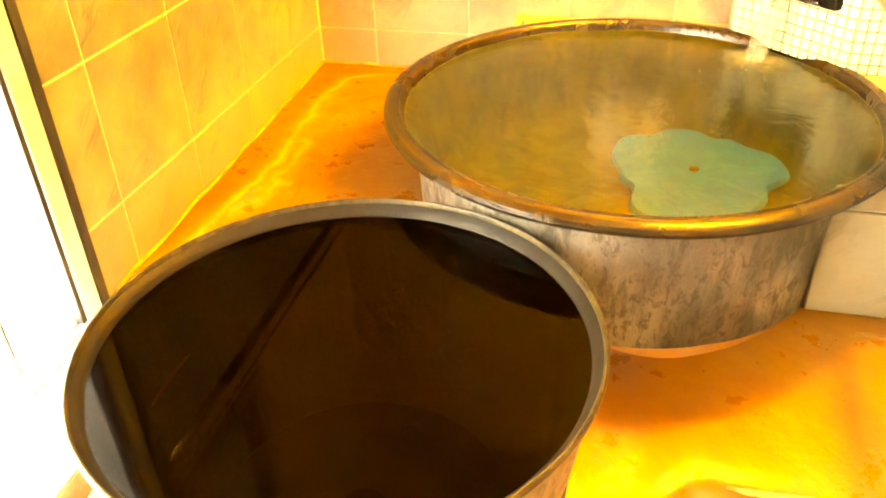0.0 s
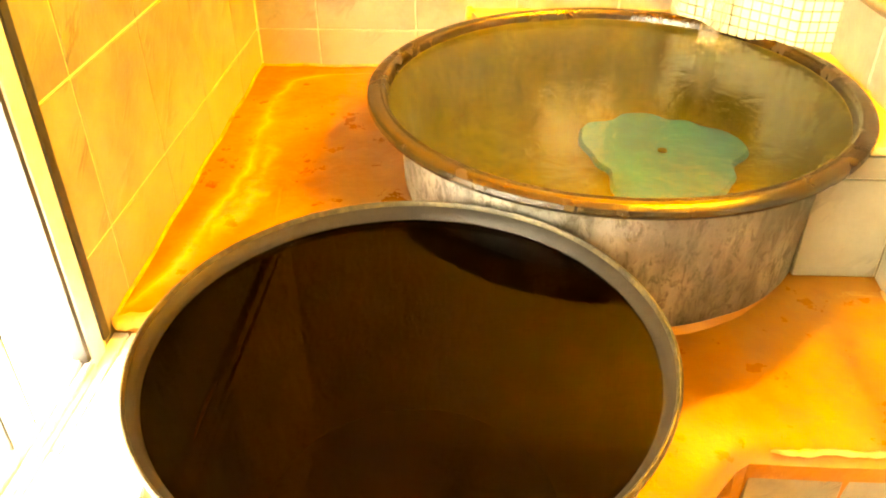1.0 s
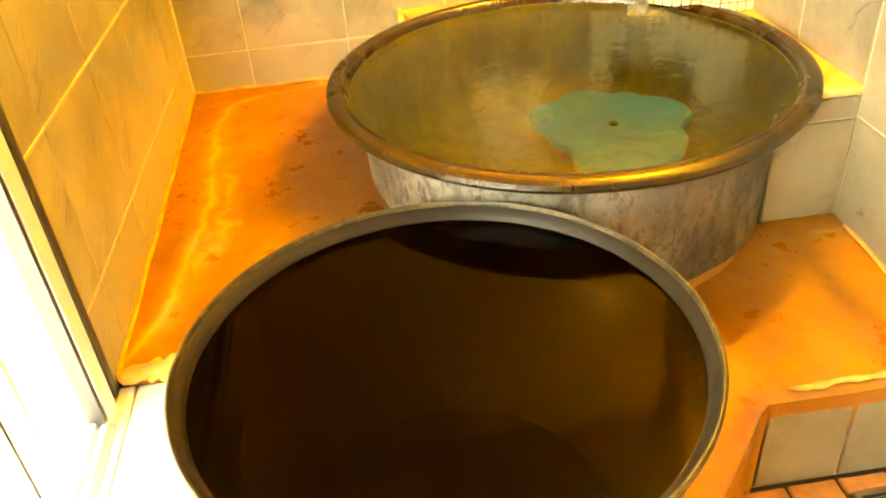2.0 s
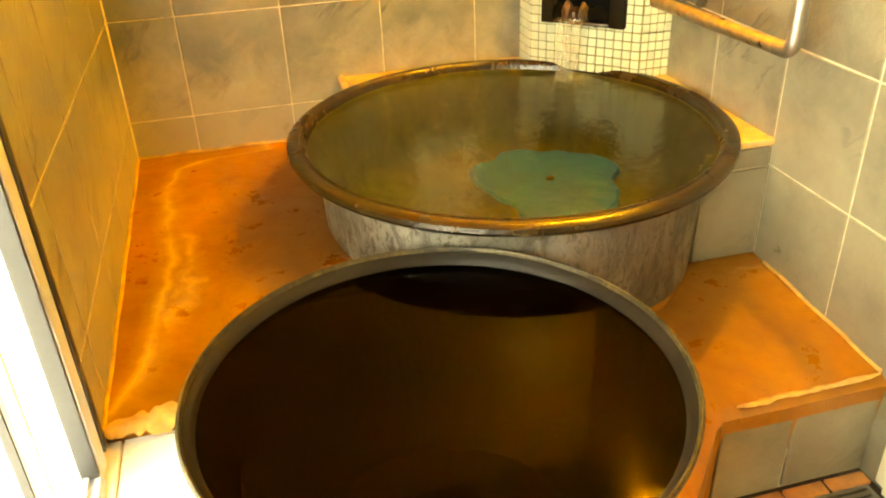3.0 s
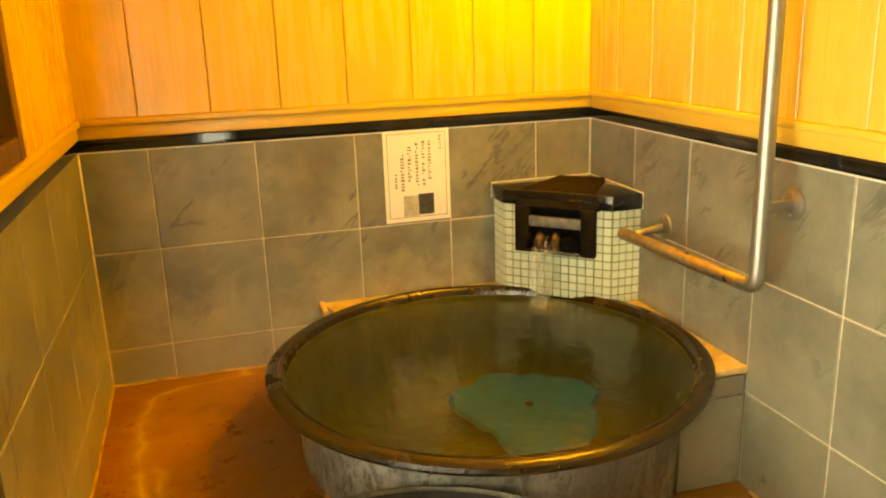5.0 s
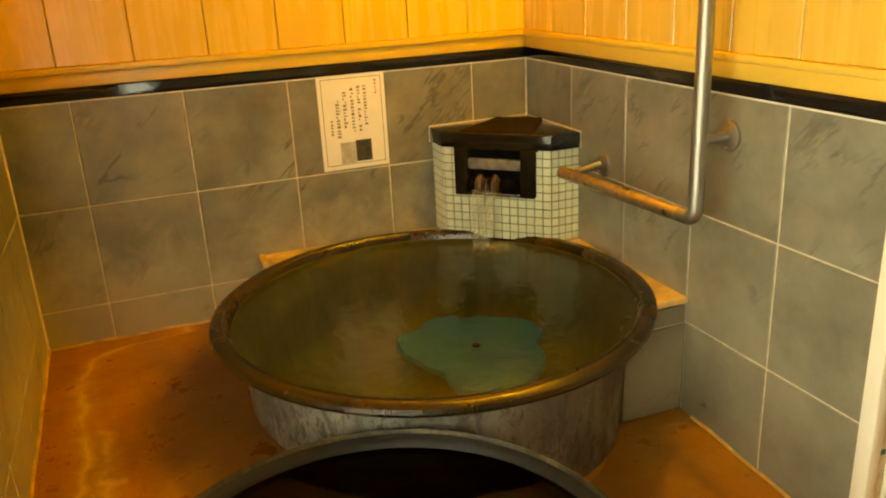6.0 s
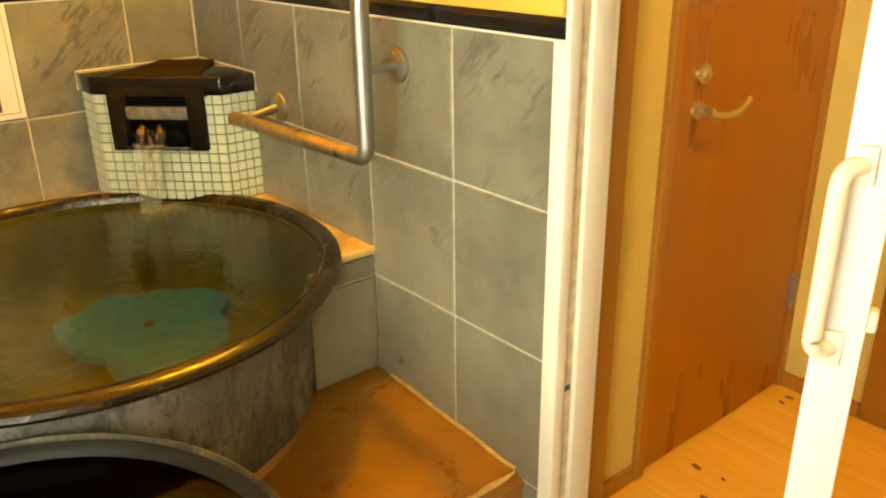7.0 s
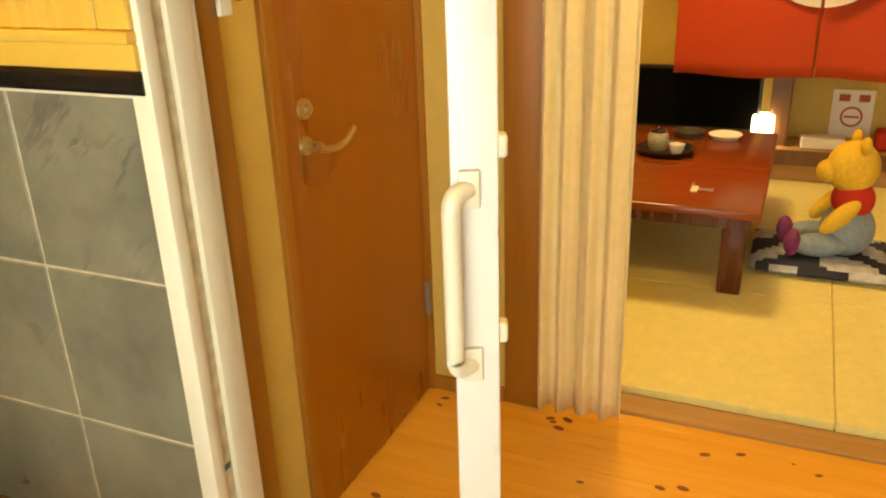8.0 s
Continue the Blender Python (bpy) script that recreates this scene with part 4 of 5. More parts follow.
for k, (x, z0, z1, w) in enumerate(((0.128, 1.165, 1.205, 0.006), (0.092, 1.065, 1.190, 0.008), (0.072, 1.050, 1.190, 0.008), (0.050, 1.050, 1.185, 0.008), (0.026, 1.062, 1.175, 0.010), (0.002, 1.030, 1.150, 0.010), (-0.020, 1.040, 1.090, 0.006))):
    bm = bmesh.new()
    z = z1
    while z > z0:
        h = rng.uniform(0.005, 0.009)
        for dx in (-0.5, 0.1):
            if rng.random() < 0.85:
                box(bm, x + dx * w, YB - 0.0052, z - h, x + (dx + rng.uniform(0.40, 0.55)) * w, YB - 0.0040, z - h * rng.uniform(0.0, 0.35))
        z -= h + 0.0035
    obj("writing", bm, M_REDINK if k == 0 else M_INK, sheet)
obj("photo", boxes((0.002, YB - 0.0052, 0.948, 0.052, YB - 0.0040, 1.016)), M_PHOTOLIGHT, sheet, "pale photo")
obj("photo", boxes((0.052, YB - 0.0052, 0.952, 0.103, YB - 0.0040, 1.020)), M_PHOTODARK, sheet, "dark photo")

# ---- grab bar ----
bar = thing("grab_bar", (XR, 1.41, 1.13), "L-shaped steel grab bar, its lower arm browned with scale", "grab bar")
BX = 0.548
adopt(bar, obj("upright", tube([(BX, 1.405, 1.78)] + [(BX, 1.405, z) for z in (1.5, 1.2, 1.02)] + bend((BX, 1.405, 1.01), (BX, 1.405, 0.958), (BX, 1.46, 0.958), 0.035)[1:], 0.0175, 18), M_STEEL, None, "", True),
      obj("arm", tube([(BX, 1.455, 0.958), (BX, 1.7, 0.950), (BX, 1.99, 0.941), (BX, 2.010, 0.940)], 0.0175, 18), M_BRONZE, None, "scaled brown lower arm", True),
      obj("bracket", tube([(BX, 1.405, 1.140), (XR - 0.008, 1.440, 1.132)], 0.011, 14), M_STEEL, None, "", True),
      obj("bracket", tube([(BX, 1.965, 0.942), (XR - 0.008, 1.965, 0.960)], 0.011, 14), M_STEEL, None, "", True),
      obj("bracket", tube([(BX, 1.405, 1.72), (XR - 0.008, 1.440, 1.72)], 0.011, 14), M_STEEL, None, "", True))


def flange(y, z):
    bm = lathe([(0.001, 0.012), (0.012, 0.012), (0.026, 0.010), (0.036, 0.006), (0.038, 0.0)], 32)
    for s in (-1, 1):
        bmesh.ops.create_icosphere(bm, subdivisions=2, radius=0.006, matrix=Matrix.Translation((0, 0.026 * s, 0.009)) @ Matrix.Diagonal((1, 1, 0.6, 1)))
    ob = obj("flange", bm, M_STEEL, None, "", True)
    ob.matrix_world = pose(XR, y, z, 0, -90, 0) @ pose(0, 0, 0, 0, 0, 90)
    adopt(bar, ob)


for fy, fz in ((1.440, 1.132), (1.440, 1.72), (1.965, 0.960)):
    flange(fy, fz)

# ---- wall lamp ----
lamp = thing("wall_lamp", (XR, 1.97, 2.14), "warm glowing globe wall lamp on the pine wall", "lamp")
adopt(lamp, obj("base_plate", boxes((XR - 0.027, 1.85, 2.14, XR - 0.010, 1.93, 2.29), bevel=0.006, seg=2), M_WHITE, smooth=True))
gl = obj("globe", lathe([(0.001, -0.075), (0.022, -0.069), (0.038, -0.05), (0.048, -0.02), (0.050, 0.01), (0.044, 0.045), (0.032, 0.07), (0.022, 0.078)], 32), M_LAMPGLOW, None, "glowing warm glass globe", True)
gl.location = (XR - 0.078, 1.89, 2.15)
adopt(lamp, gl, obj("arm", tube(bend((XR - 0.03, 1.89, 2.25), (XR - 0.078, 1.89, 2.262), (XR - 0.078, 1.89, 2.225), 0.02), 0.011, 12), M_STEEL, None, "", True))

# ---- floor drain ----
drain = thing("drain_grate", (0.52, 0.95, FLOOR), "steel slotted drain grate set in terracotta", "drain")
adopt(drain, obj("frame", boxes((0.452, 0.86, FLOOR - 0.004, 0.462, 1.00, FLOOR + 0.003), (0.622, 0.86, FLOOR - 0.004, 0.632, 1.00, FLOOR + 0.003), (0.462, 0.86, FLOOR - 0.004, 0.622, 0.87, FLOOR + 0.003), (0.462, 0.99, FLOOR - 0.004, 0.622, 1.00, FLOOR + 0.003)), M_STEEL))
for k in range(7):
    adopt(drain, obj("slat", boxes((0.462, 0.876 + 0.0165 * k, FLOOR - 0.004, 0.622, 0.885 + 0.0165 * k, FLOOR + 0.002)), M_STEEL))

# ---- door opening and hall ----
jamb = thing("door_jamb", (XR, YJ, HALL), "ivory sliding door jamb with a seal groove", "door jamb", kind="structure")
JY = YJ
adopt(jamb, obj("strip", boxes((XR - 0.003, JY - 0.008, FLOOR, XR + 0.026, JY + 0.03, 2.12), bevel=0.004, seg=2), M_WHITE, smooth=True),
      obj("groove", boxes((XR + 0.026, JY + 0.002, FLOOR, XR + 0.052, JY + 0.006, 2.12)), M_GROOVE),
      obj("strip", boxes((XR + 0.052, JY - 0.010, FLOOR, XR + 0.104, JY + 0.004, 2.12), bevel=0.004, seg=2), M_WHITE, smooth=True),
      obj("strip", boxes((XR + 0.104, JY - 0.006, FLOOR, XR + 0.120, JY + 0.006, 2.12), bevel=0.003, seg=2), M_WHITE, smooth=True),
      obj("tape", boxes((XR + 0.029, JY - 0.001, 0.556, XR + 0.047, JY + 0.002, 0.568)), M_GREEN, None, "dark green tape mark"))

leaf = thing("folding_door", (0.79, 0.567, HALL), "white folding door folded back, seen from its handle edge", "door", kind="structure")
FOLD = pose(0.834, 0.549, 0, 0, 0, 23.4)


def on_leaf(name, bm, material, label=""):
    ob = obj(name, bm, material, None, label, True)
    ob.matrix_world = FOLD
    adopt(leaf, ob)
    return ob


on_leaf("stile", boxes((0.0, -0.036, HALL + 0.004, 0.034, 0.036, 2.09), bevel=0.005, seg=2), M_WHITER)
for s in (-1, 1):
    on_leaf("panel", boxes((0.036, min(s * 0.004, s * 0.030), HALL + 0.010, 0.20, max(s * 0.004, s * 0.030), 2.08), bevel=0.003), M_WHITER)


def pull(a, b, z0, z1):
    """A loop handle from the root a out to b, both (x, y) on the folded door."""
    mid = (z0 + z1) / 2
    loop = bend((*a, z0 + 0.03), (*b, z0 + 0.03), (*b, mid), 0.026) + bend((*b, mid), (*b, z1 - 0.03), (*a, z1 - 0.03), 0.026)[1:]
    grip = on_leaf("handle", tube(loop, 0.0145, 16), M_WHITE, "ivory plastic pull handle")
    for z in (z0, z1 - 0.06):
        obj("handle_base", boxes((a[0] - 0.010, a[1] - 0.016, z, a[0] + 0.004, a[1] + 0.016, z + 0.06), bevel=0.004, seg=2), M_WHITE, grip, "", True)


pull((0.0, 0.008), (-0.032, 0.036), 0.752, 1.106)
for z in (0.812, 1.118):
    on_leaf("handle_end", boxes((0.006, -0.050, z, 0.034, -0.026, z + 0.036), bevel=0.006, seg=3), M_WHITE, "ivory end of the handle behind")
tagged(obj("door_sill", boxes((XR - 0.01, -0.35, FLOOR - 0.01, 0.79, YJ, HALL + 0.004), bevel=0.003), M_WHITE), "pale sill with a rail under the sliding door", "sill", kind="structure")
tagged(obj("door_head", boxes((XR - 0.008, -0.35, 2.09, 0.79, YJ, 2.13), bevel=0.003), M_WHITE), "white head of the door opening", "trim", kind="structure")

YD = 1.018
hall_floor = tagged(obj("floor_hall", boxes((0.79, -1.2, 0.0, 1.70, YD + 0.1, HALL - 0.013)), M_DARKJOINT), "knotty pine plank floor of the hall", "floor", kind="structure")
tagged(obj("wall_hall_end", boxes((0.770, YD, 0.0, 0.995, YD + 0.12, 2.5), (1.660, YD, 0.0, 1.76, YD + 0.12, 2.5), (0.995, YD, 2.10, 1.660, YD + 0.12, 2.5)), M_PLASTER), "ochre plaster wall beside the oak door", "wall", kind="structure")
tagged(obj("casing", boxes((0.782, YD - 0.030, HALL, 0.852, YD - 0.001, 2.45), bevel=0.003, seg=2), M_CASING, smooth=True), "brown timber casing beside the jamb", "trim", kind="structure")
tagged(obj("wall_hall_east", boxes((1.650, 0.790, 0.0, 1.75, YD, 2.5), (1.650, -1.2, 2.05, 1.75, 0.790, 2.5)), M_PLASTER), "ochre plaster wall of the hall", "wall", kind="structure")
tagged(obj("wall_hall_south", boxes((0.77, -1.32, 0.0, 1.75, -1.2, 2.5)), M_PLASTER), "plain hall wall", "wall", kind="structure")
tagged(obj("ceiling_hall", boxes((0.66, -1.32, ROOF, 1.75, YD + 0.12, ROOF + 0.1)), M_CEIL), "ceiling of the hall", "ceiling", kind="structure")
tagged(obj("baseboard", boxes((1.638, 0.790, HALL, 1.650, YD - 0.001, HALL + 0.045), (0.853, YD - 0.012, HALL, 0.985, YD - 0.001, HALL + 0.045), bevel=0.002), M_CASING), "narrow brown baseboard", "baseboard", kind="structure")

door = thing("door_1", (1.02, YD, HALL), "closed oak veneer door with a brass lever handle", "door", kind="structure")
adopt(door, obj("frame", boxes((0.990, YD - 0.014, HALL, 1.022, YD + 0.06, 2.12), (1.632, YD - 0.014, HALL, 1.664, YD + 0.06, 2.12), (1.022, YD - 0.014, 2.09, 1.632, YD + 0.06, 2.12), bevel=0.002), M_CASING),
      obj("panel", boxes((1.024, YD - 0.002, HALL + 0.006, 1.630, YD + 0.036, 2.088), bevel=0.002), M_DOOR),
      obj("lock", (lambda b: (bmesh.ops.rotate(b, cent=(0, 0, 0), matrix=Matrix.Rotation(radians(90), 3, "X"), verts=b.verts), bmesh.ops.translate(b, verts=b.verts, vec=(1.106, YD - 0.002, 1.113)), b)[2])(lathe([(0.021, 0.0), (0.020, 0.008), (0.012, 0.010), (0.010, 0.018), (0.001, 0.019)], 28)), M_BRASS, None, "round brass lock", True),
      obj("handle_rose", (lambda b: (bmesh.ops.rotate(b, cent=(0, 0, 0), matrix=Matrix.Rotation(radians(90), 3, "X"), verts=b.verts), bmesh.ops.translate(b, verts=b.verts, vec=(1.100, YD - 0.002, 1.040)), b)[2])(lathe([(0.019, 0.0), (0.018, 0.008), (0.010, 0.010), (0.010, 0.040), (0.001, 0.041)], 28)), M_BRASS, None, "", True),
      obj("lever", tube([(1.090, YD - 0.040, 1.040), (1.115, YD - 0.046, 1.032), (1.15, YD - 0.050, 1.028), (1.18, YD - 0.050, 1.032), (1.205, YD - 0.048, 1.042), (1.222, YD - 0.046, 1.052)], 0.008, 12), M_BRASS, None, "curved brass lever", True),
      obj("hinge", boxes((1.622, YD - 0.016, 0.42, 1.634, YD - 0.002, 0.52)), M_STEEL))
chime = thing("wall_hook", (0.855, YD, 1.34), "small beige hook fixed to the casing", "hook")
adopt(chime, obj("plate", boxes((0.845, YD - 0.042, 1.315, 0.875, YD - 0.030, 1.40), bevel=0.004, seg=2), M_WHITE, smooth=True),
      obj("hook", tube(bend((0.86, YD - 0.035, 1.36), (0.86, YD - 0.07, 1.34), (0.86, YD - 0.07, 1.375), 0.01), 0.005, 10), M_STEEL, None, "", True))

# opening to the straw-mat room
post = tagged(obj("door_post", boxes((1.640, 0.690, HALL, 1.755, 0.788, 2.06), bevel=0.004, seg=2), M_CASING, smooth=True), "brown timber door post", "post", kind="structure")
tagged(obj("threshold", boxes((1.700, -1.2, 0.0, 1.795, 0.690, HALL + 0.010), bevel=0.003), M_SILL), "worn timber threshold", "threshold", kind="structure")


def hung_cloth(y0, y1, z0, z1, x, waves, depth, nx=90, nz=24, hem=0.012):
    bm = bmesh.new()
    grid = []
    for i in range(nx + 1):
        u = i / nx
        y = y0 + (y1 - y0) * u
        fold = math.sin(waves * 6.283 * u + 0.7 * math.sin(5 * u)) + 0.22 * math.sin(waves * 2.3 * 6.283 * u + 1.0)
        row = []
        for j in range(nz + 1):
            v = j / nz
            z = z1 + (z0 - z1) * v + hem * v * math.sin(waves * 6.283 * u + 1.3)
            row.append(bm.verts.new((x + depth * fold * (0.55 + 0.45 * v) + 0.004 * noise.noise((7 * u, 3 * v, 1)), y, z)))
        grid.append(row)
    for i in range(nx):
        for j in range(nz):
            bm.faces.new((grid[i][j], grid[i + 1][j], grid[i + 1][j + 1], grid[i][j + 1]))
    return bm


def thick(ob, t):
    m = ob.modifiers.new("thickness", "SOLIDIFY")
    m.thickness = t


curtain = thing("curtain", (1.63, 0.58, 2.0), "gathered beige accordion curtain drawn to one side", "curtain")
cl = obj("cloth", hung_cloth(0.715, 0.462, HALL + 0.018, 2.02, 1.640, 4.6, 0.017, hem=0.004), M_CURTAIN, None, "", True)
thick(cl, 0.003)
adopt(curtain, cl, obj("rail", tube([(1.64, 0.70, 2.035), (1.64, -1.1, 2.035)], 0.012, 12), M_STEEL, None, "", True))

# ---- straw-mat room ----
MAT = 0.205
tagged(obj("floor_tatami", boxes((1.795, -1.6, 0.0, 4.6, 2.2, MAT - 0.03)), M_DARKJOINT), "straw mat floor of the sitting room", "floor", kind="structure")
tagged(obj("wall_room_east", boxes((4.30, -1.6, 0.0, 4.42, 2.2, 2.6)), M_PLASTER), "ochre plaster back wall of the sitting room", "wall", kind="structure")
tagged(obj("wall_room_north", boxes((1.75, 2.2, 0.0, 4.42, 2.32, 2.6)), M_PLASTER), "ochre plaster wall", "wall", kind="structure")
tagged(obj("wall_room_south", boxes((1.75, -1.72, 0.0, 4.42, -1.6, 2.6)), M_PLASTER), "ochre plaster wall", "wall", kind="structure")
tagged(obj("wall_room_west", boxes((1.75, YD, 0.0, 1.79, 2.2, 2.6)), M_PLASTER), "ochre plaster wall", "wall", kind="structure")
tagged(obj("ceiling_room", boxes((1.65, -1.72, 2.5, 4.42, 2.32, 2.6)), M_CEIL), "ceiling of the sitting room", "ceiling", kind="structure")
step = tagged(obj("alcove_step", boxes((4.00, -1.6, 0.0, 4.30, 2.2, 0.352), bevel=0.004), M_SILL), "timber edged alcove step", "step", kind="structure")
tagged(obj("alcove_fascia", boxes((3.985, -1.6, 0.280, 4.0, 2.2, 0.356), bevel=0.003), M_POST), "dark timber edge of the alcove", "trim", kind="structure")
tagged(obj("alcove_post", boxes((4.08, 0.150, 0.352, 4.17, 0.245, 2.5), bevel=0.004), M_POST), "dark timber alcove post", "post", kind="structure")

table = thing("low_table", (3.0, 0.75, MAT), "low red lacquered table with thick dark legs", "table")
TAX0, TAX1, TAY0, TAY1, TAZ = 2.46, 3.60, 0.185, 1.25, 0.530
adopt(table, obj("tabletop", boxes((TAX0, TAY0, TAZ - 0.032, TAX1, TAY1, TAZ), bevel=0.010, seg=3), M_LACQUER, None, "glossy red lacquer top", True),
      obj("apron", boxes((TAX0 + 0.03, TAY0 + 0.03, TAZ - 0.075, TAX1 - 0.03, TAY1 - 0.03, TAZ - 0.0325), bevel=0.004), M_DARKLEG))
for lx in (TAX0 + 0.05, TAX1 - 0.13):
    for ly in (TAY0 + 0.045, TAY1 - 0.125):
        adopt(table, obj("leg", boxes((lx, ly, MAT, lx + 0.08, ly + 0.08, TAZ - 0.033), bevel=0.008, seg=2), M_DARKLEG, None, "", True))

tray = thing("tray", (3.135, 0.605, TAZ), "round black lacquer tray on the table", "tray")
part("dish", lathe([(0.001, 0.004), (0.098, 0.004), (0.114, 0.022), (0.120, 0.024), (0.117, 0.014), (0.102, 0.0), (0.001, 0.0)], 48), M_BLACK, tray, smooth=True)
glass_jar = thing("tea_jar", (3.165, 0.640, TAZ + 0.005), "small glass tea jar on the black tray", "jar")
part("jar", lathe([(0.001, 0.0), (0.038, 0.0), (0.043, 0.02), (0.042, 0.06), (0.030, 0.075)], 28), M_PHOTOLIGHT, glass_jar, smooth=True)
part("lid", lathe([(0.034, 0.074), (0.032, 0.084), (0.010, 0.090), (0.001, 0.098)], 28), M_ROCK, glass_jar, "brown lid", True)
cup = thing("tea_cup", (3.11, 0.555, TAZ + 0.005), "small white porcelain tea cup", "cup")
part("bowl", lathe([(0.001, 0.003), (0.016, 0.003), (0.018, 0.0), (0.028, 0.020), (0.032, 0.040), (0.029, 0.040), (0.025, 0.020), (0.001, 0.010)], 28), M_PAPER, cup, smooth=True)
dish = thing("ashtray", (3.44, 0.549, TAZ), "dark rimmed glass ashtray", "ashtray")
part("bowl", lathe([(0.001, 0.006), (0.05, 0.006), (0.062, 0.026), (0.070, 0.026), (0.066, 0.0), (0.001, 0.0)], 32), M_PHOTODARK, dish, smooth=True)
saucer = thing("saucer", (3.44, 0.395, TAZ), "pale oval dish on the red table", "dish")
part("plate", lathe([(0.001, 0.008), (0.05, 0.008), (0.068, 0.022), (0.072, 0.020), (0.052, 0.0), (0.001, 0.0)], 32), M_PAPER, saucer, smooth=True)
keys = thing("key_bunch", (2.67, 0.425, TAZ), "small bunch of brass keys", "keys")
part("tag", boxes((-0.045, -0.012, 0.0, 0.02, 0.012, 0.006), bevel=0.002), M_CLOTHWHITE, keys)
part("key", boxes((-0.01, -0.05, 0.0, 0.005, 0.0, 0.003), (-0.017, -0.065, 0.0, 0.012, -0.045, 0.003), bevel=0.001), M_STEEL, keys)
part("key", boxes((0.015, 0.005, 0.002, 0.06, 0.016, 0.005), bevel=0.001), M_STEEL, keys)

tv = thing("television", (4.12, 0.60, 0.352), "black flat screen television on the alcove step", "television")
adopt(tv, obj("casing", boxes((4.06, 0.285, 0.415, 4.10, 0.93, 0.735), bevel=0.006, seg=2), M_BLACK, None, "", True),
      obj("screen", boxes((4.0565, 0.300, 0.432, 4.0595, 0.915, 0.720)), M_SHADESCREEN), obj("stand", boxes((4.04, 0.5, 0.353, 4.16, 0.72, 0.363), (4.075, 0.58, 0.363, 4.10, 0.64, 0.42), bevel=0.003), M_BLACK))
lantern = thing("lantern", (4.06, 0.268, 0.352), "small glowing paper lantern on the step", "lamp")
part("base", lathe([(0.001, 0.0), (0.045, 0.0), (0.045, 0.02), (0.03, 0.03), (0.001, 0.03)], 28), M_POST, lantern, smooth=True)
part("shade", lathe([(0.040, 0.032), (0.050, 0.045), (0.054, 0.10), (0.052, 0.150), (0.040, 0.160)], 28), M_LANTERN, lantern, "glowing paper shade", True)

noren = thing("hanging_cloth", (3.90, 0.1, 1.4), "red split hanging cloth with a white round crest", "hanging cloth")
for y0, y1 in ((0.700, 0.075), (0.070, -0.56)):
    c = obj("cloth", hung_cloth(y0, y1, 0.722, 1.50, 3.90, 1.1, 0.016, 40, 12, 0.006), M_RED, None, "", True)
    thick(c, 0.003)
    adopt(noren, c)


def crest(y0, y1):
    bm = bmesh.new()
    n = 26
    top, low = [], []
    for k in range(n + 1):
        y = y0 + (y1 - y0) * k / n
        h = math.sqrt(max(0.0, 0.27 ** 2 - (y - 0.07) ** 2))
        x = 3.868
        top.append(bm.verts.new((x, y, 1.285 + h * 0.9)))
        low.append(bm.verts.new((x, y, 1.285 - h * 0.9)))
    for k in range(n):
        bm.faces.new((low[k], low[k + 1], top[k + 1], top[k]))
    return bm


adopt(noren, obj("crest", crest(0.34, 0.078), M_CLOTHWHITE, None, "white round crest"), obj("crest", crest(0.064, -0.20), M_CLOTHWHITE, None, "white round crest"), obj("rod", tube([(3.90, 0.74, 1.51), (3.90, -0.6, 1.51)], 0.011, 12), M_POST, None, "", True))
tagged(obj("lintel", boxes((3.92, -1.6, 1.50, 4.02, 2.2, 1.60)), M_POST), "dark timber lintel over the alcove", "trim", kind="structure")

poster = thing("no_smoking_poster", (4.28, -0.13, 0.55), "white paper poster with a round red sign", "poster")
adopt(poster, obj("sheet", boxes((4.294, -0.232, 0.365, 4.297, -0.040, 0.605)), M_PAPER))
ring = obj("ring", lathe([(0.052, 0.0), (0.052, 0.002), (0.042, 0.002), (0.042, 0.0)], 40), M_REDINK)
ring.matrix_world = pose(4.294, -0.136, 0.470, 0, -90, 0)
adopt(poster, ring, obj("writing", boxes((4.2925, -0.120, 0.548, 4.2938, -0.070, 0.583)), M_REDINK), obj("writing", boxes((4.2925, -0.210, 0.548, 4.2938, -0.160, 0.583)), M_REDINK), obj("bar", boxes((4.2925, -0.171, 0.465, 4.2938, -0.101, 0.475)), M_REDINK))
tissue = thing("tissue_box", (4.12, -0.02, 0.352), "flat white box on the alcove step", "box")
adopt(tissue, obj("box", boxes((4.05, -0.115, 0.353, 4.17, 0.085, 0.405), bevel=0.004), M_PAPER))
redbox = thing("red_bag", (4.15, -0.30, 0.352), "small red bag on the alcove step", "bag")
adopt(redbox, obj("bag", boxes((4.08, -0.36, 0.353, 4.20, -0.245, 0.45), bevel=0.02, seg=3), M_REDPLUSH, None, "", True))

# ---- floor cushion and stuffed toy ----
seat = thing("floor_cushion", (2.93, -0.02, MAT), "navy floor cushion with a pale printed pattern", "cushion")


def pillow(x0, y0, x1, y1, z0, z1):
    bm = bmesh.new()
    n = 20
    for sgn in (1, -1):
        grid = [[bm.verts.new((x0 + (x1 - x0) * i / n, y0 + (y1 - y0) * j / n, (z0 + z1) / 2 + sgn * (z1 - z0) / 2 * (max(0, 1 - abs(2 * i / n - 1) ** 5) * max(0, 1 - abs(2 * j / n - 1) ** 5)) ** 0.4)) for j in range(n + 1)] for i in range(n + 1)]
        for i in range(n):
            for j in range(n):
                f = bm.faces.new((grid[i][j], grid[i + 1][j], grid[i + 1][j + 1], grid[i][j + 1]))
                f.material_index = 1 if noise.noise((i * 0.16, j * 0.16, 4.0)) > 0.02 else 0
    bmesh.ops.remove_doubles(bm, verts=bm.verts, dist=0.0005)
    bmesh.ops.recalc_face_normals(bm, faces=bm.faces)
    return bm


